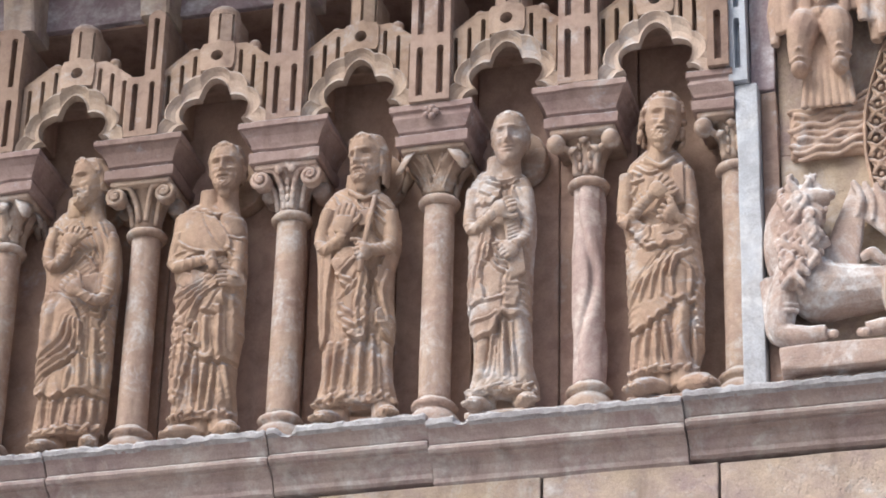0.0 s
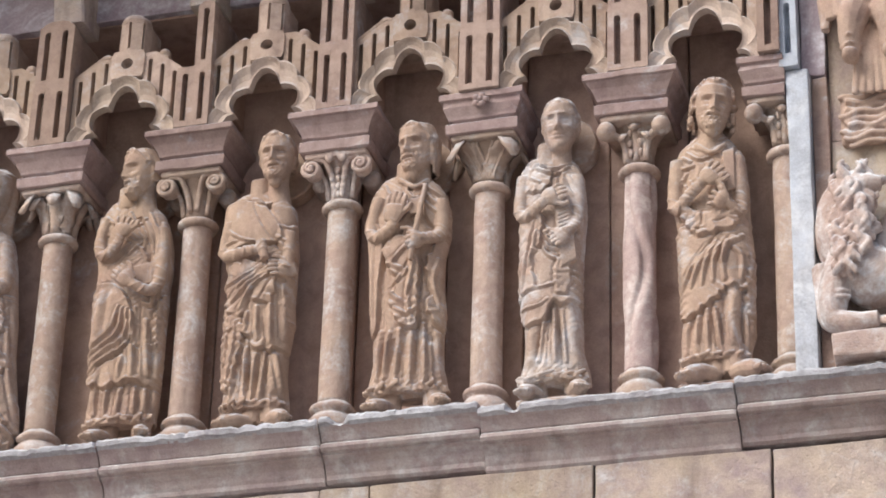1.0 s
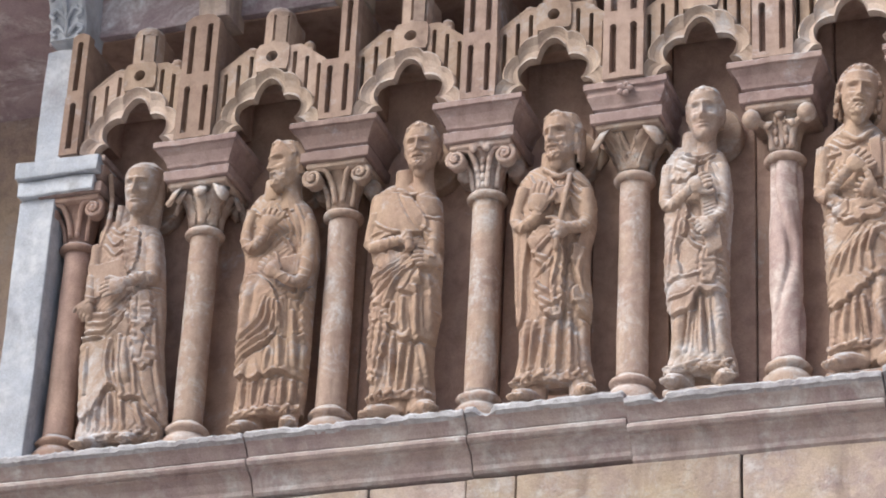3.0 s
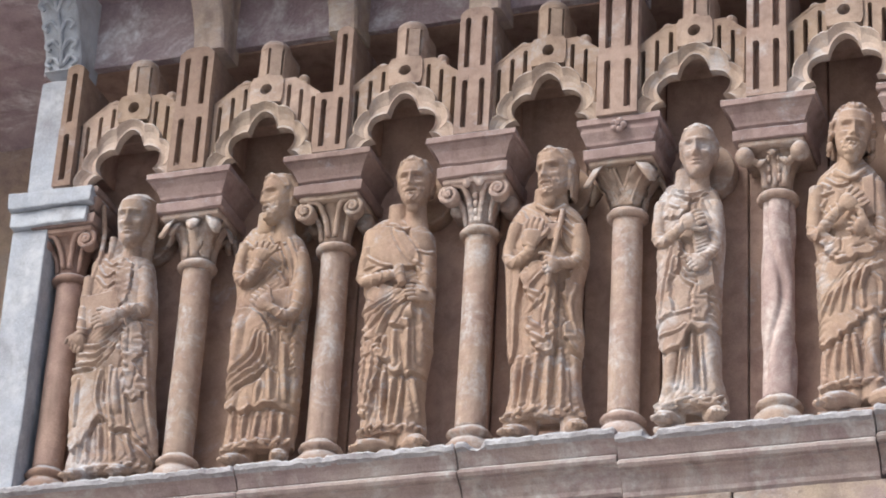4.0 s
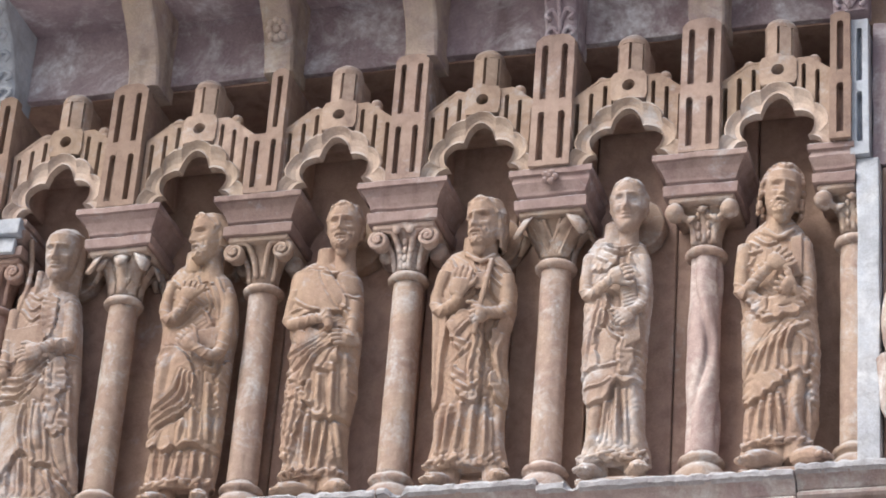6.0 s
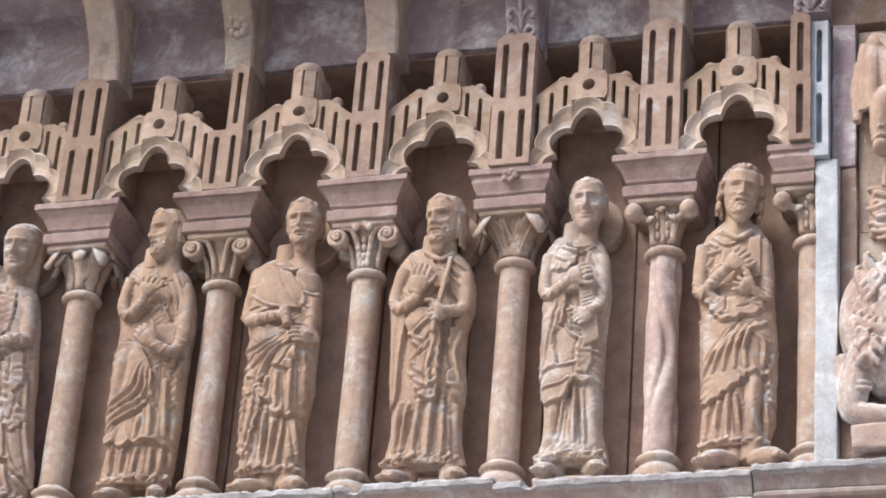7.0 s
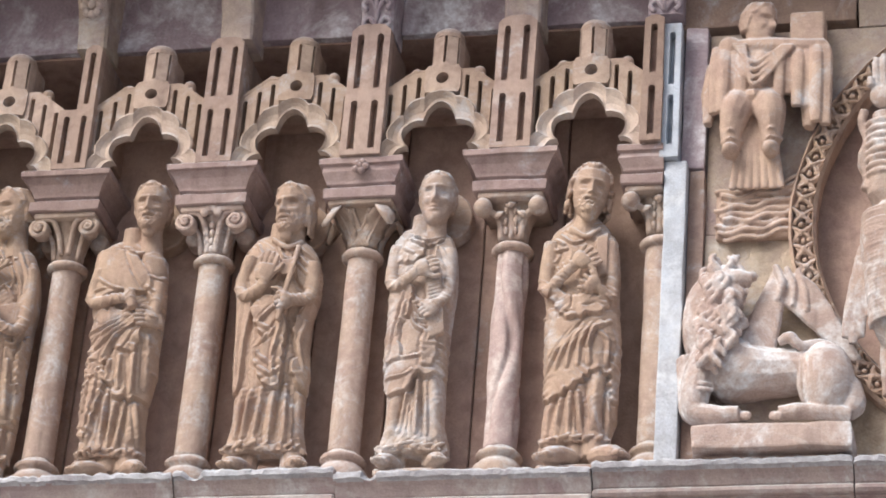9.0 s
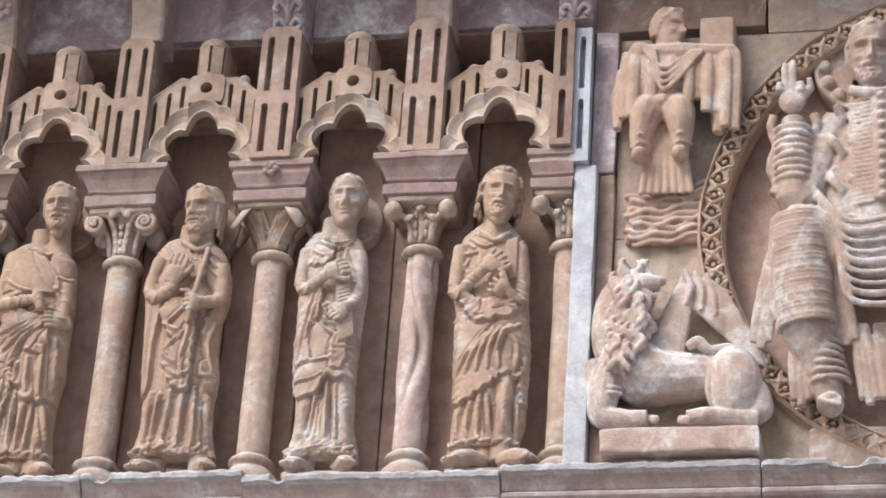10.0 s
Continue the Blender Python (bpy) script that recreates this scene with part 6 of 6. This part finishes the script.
for k in range(27):
    t = k / 26
    x, z = 2.195 + 0.030 * t, 5.40 - 0.375 * t
    w = 0.086 - 0.05 * max(0, 0.18 - t)
    tube(bm, [(x + w * math.cos(g), Y - 0.060 + (w + 0.004) * math.sin(g), z - 0.012 * math.sin(g) ** 2 + 0.010 * math.cos(g)) for g in np.linspace(math.pi * 0.98, math.pi * 2.02, 13)], 0.0066 + 0.0015 * math.sin(k * 2.3), 7)
for s, x0 in ((-1, 2.125), (1, 2.300)):
    for k in range(3):
        tube(bm, smooth_line([(x0 + s * 0.006 * k, Y - 0.045, 5.30), (x0 + s * (0.012 + 0.012 * k), Y - 0.05, 5.15), (x0 + s * (0.018 + 0.022 * k), Y - 0.045, 4.99 - 0.02 * (k % 2))]), [0.012, 0.014, 0.016, 0.018, 0.019, 0.020, 0.020, 0.020, 0.019, 0.018, 0.014], 8, 0.6)
for k in range(6):
    z = 4.98 - 0.026 * k
    tube(bm, [(2.262 + 0.006 * k + 0.056 * math.cos(g), Y - 0.035 + 0.054 * math.sin(g), z) for g in np.linspace(math.pi, 2 * math.pi, 9)], 0.008, 6)
for s, x0 in ((-1, 2.205), (1, 2.365), (1, 2.43)):
    for k in range(3):
        tube(bm, [(x0 + s * 0.012 * k, Y - 0.02, 5.05), (x0 + s * 0.016 * k + 0.01, Y - 0.03, 4.92), (x0 + s * 0.020 * k + 0.02, Y - 0.03, 4.80 - 0.02 * (k % 2))], [0.016, 0.020, 0.014], 8)
ball(bm, (2.290, Y - 0.05, 4.775), 0.042, 0.060, 0.032)
for k in range(5):
    tube(bm, [(2.262 + 0.014 * k, Y - 0.085, 4.780), (2.260 + 0.015 * k, Y - 0.110, 4.760 - 0.005 * k)], [0.010, 0.008], 6)
# folds over the lap and mantle edges
for k in range(9):
    tube(bm, smooth_line([(2.245 + 0.01 * k, Y - 0.075 - 0.004 * k, 5.50 - 0.030 * k), (2.36, Y - 0.11, 5.36 - 0.034 * k), (2.56, Y - 0.10, 5.40 - 0.040 * k)]), 0.0100 + 0.003 * math.sin(k * 1.9), 7)
for k in range(2):
    tube(bm, [(2.315 + 0.06 * k + 0.022 * math.sin(j * 1.5), Y - 0.055 - 0.018 * math.cos(j * 1.5), 5.80 - 0.034 * j) for j in range(13)], 0.016, 7)
tube(bm, smooth_line([(2.52, Y, 5.80), (2.64, Y - 0.02, 5.60), (2.60, Y - 0.06, 5.44)]), 0.06, 12)
tube(bm, smooth_line([(2.55, Y + 0.02, 5.25), (2.66, Y - 0.05, 5.34), (2.68, Y - 0.05, 5.10), (2.62, Y - 0.02, 4.82)]), 0.085, 14)
box(bm, 2.22, 2.66, -0.08, 0.0, 4.60, 4.74, 0.01)
r.seed = 2.2
r.head(0, 0, 0.5, "long", at=(2.428, Y - 0.04, 6.000), size=1.22, halo=False, nod=14)
ring = bmesh.new()
loft(ring, [[Vector((2.43 + 0.19 * q * math.cos(g), y, 6.02 + 0.19 * q * math.sin(g))) for g in np.linspace(0, 2 * math.pi, 41)[:-1]] for q, y in ((0.86, -0.055), (0.96, -0.072), (1.0, -0.06), (1.0, -0.01))])
add(bm, ring)
for k in range(16):
    g = 2 * math.pi * k / 16
    ball(bm, (2.43 + 0.155 * math.cos(g), -0.066, 6.02 + 0.155 * math.sin(g)), 0.022, 0.014, 0.022)
relief(bm, "seated_figure_relief", "large seated stone figure in rippling robes, hand raised", M_LION, 7.0, 0.0046, (0.012, 0, -0.035))
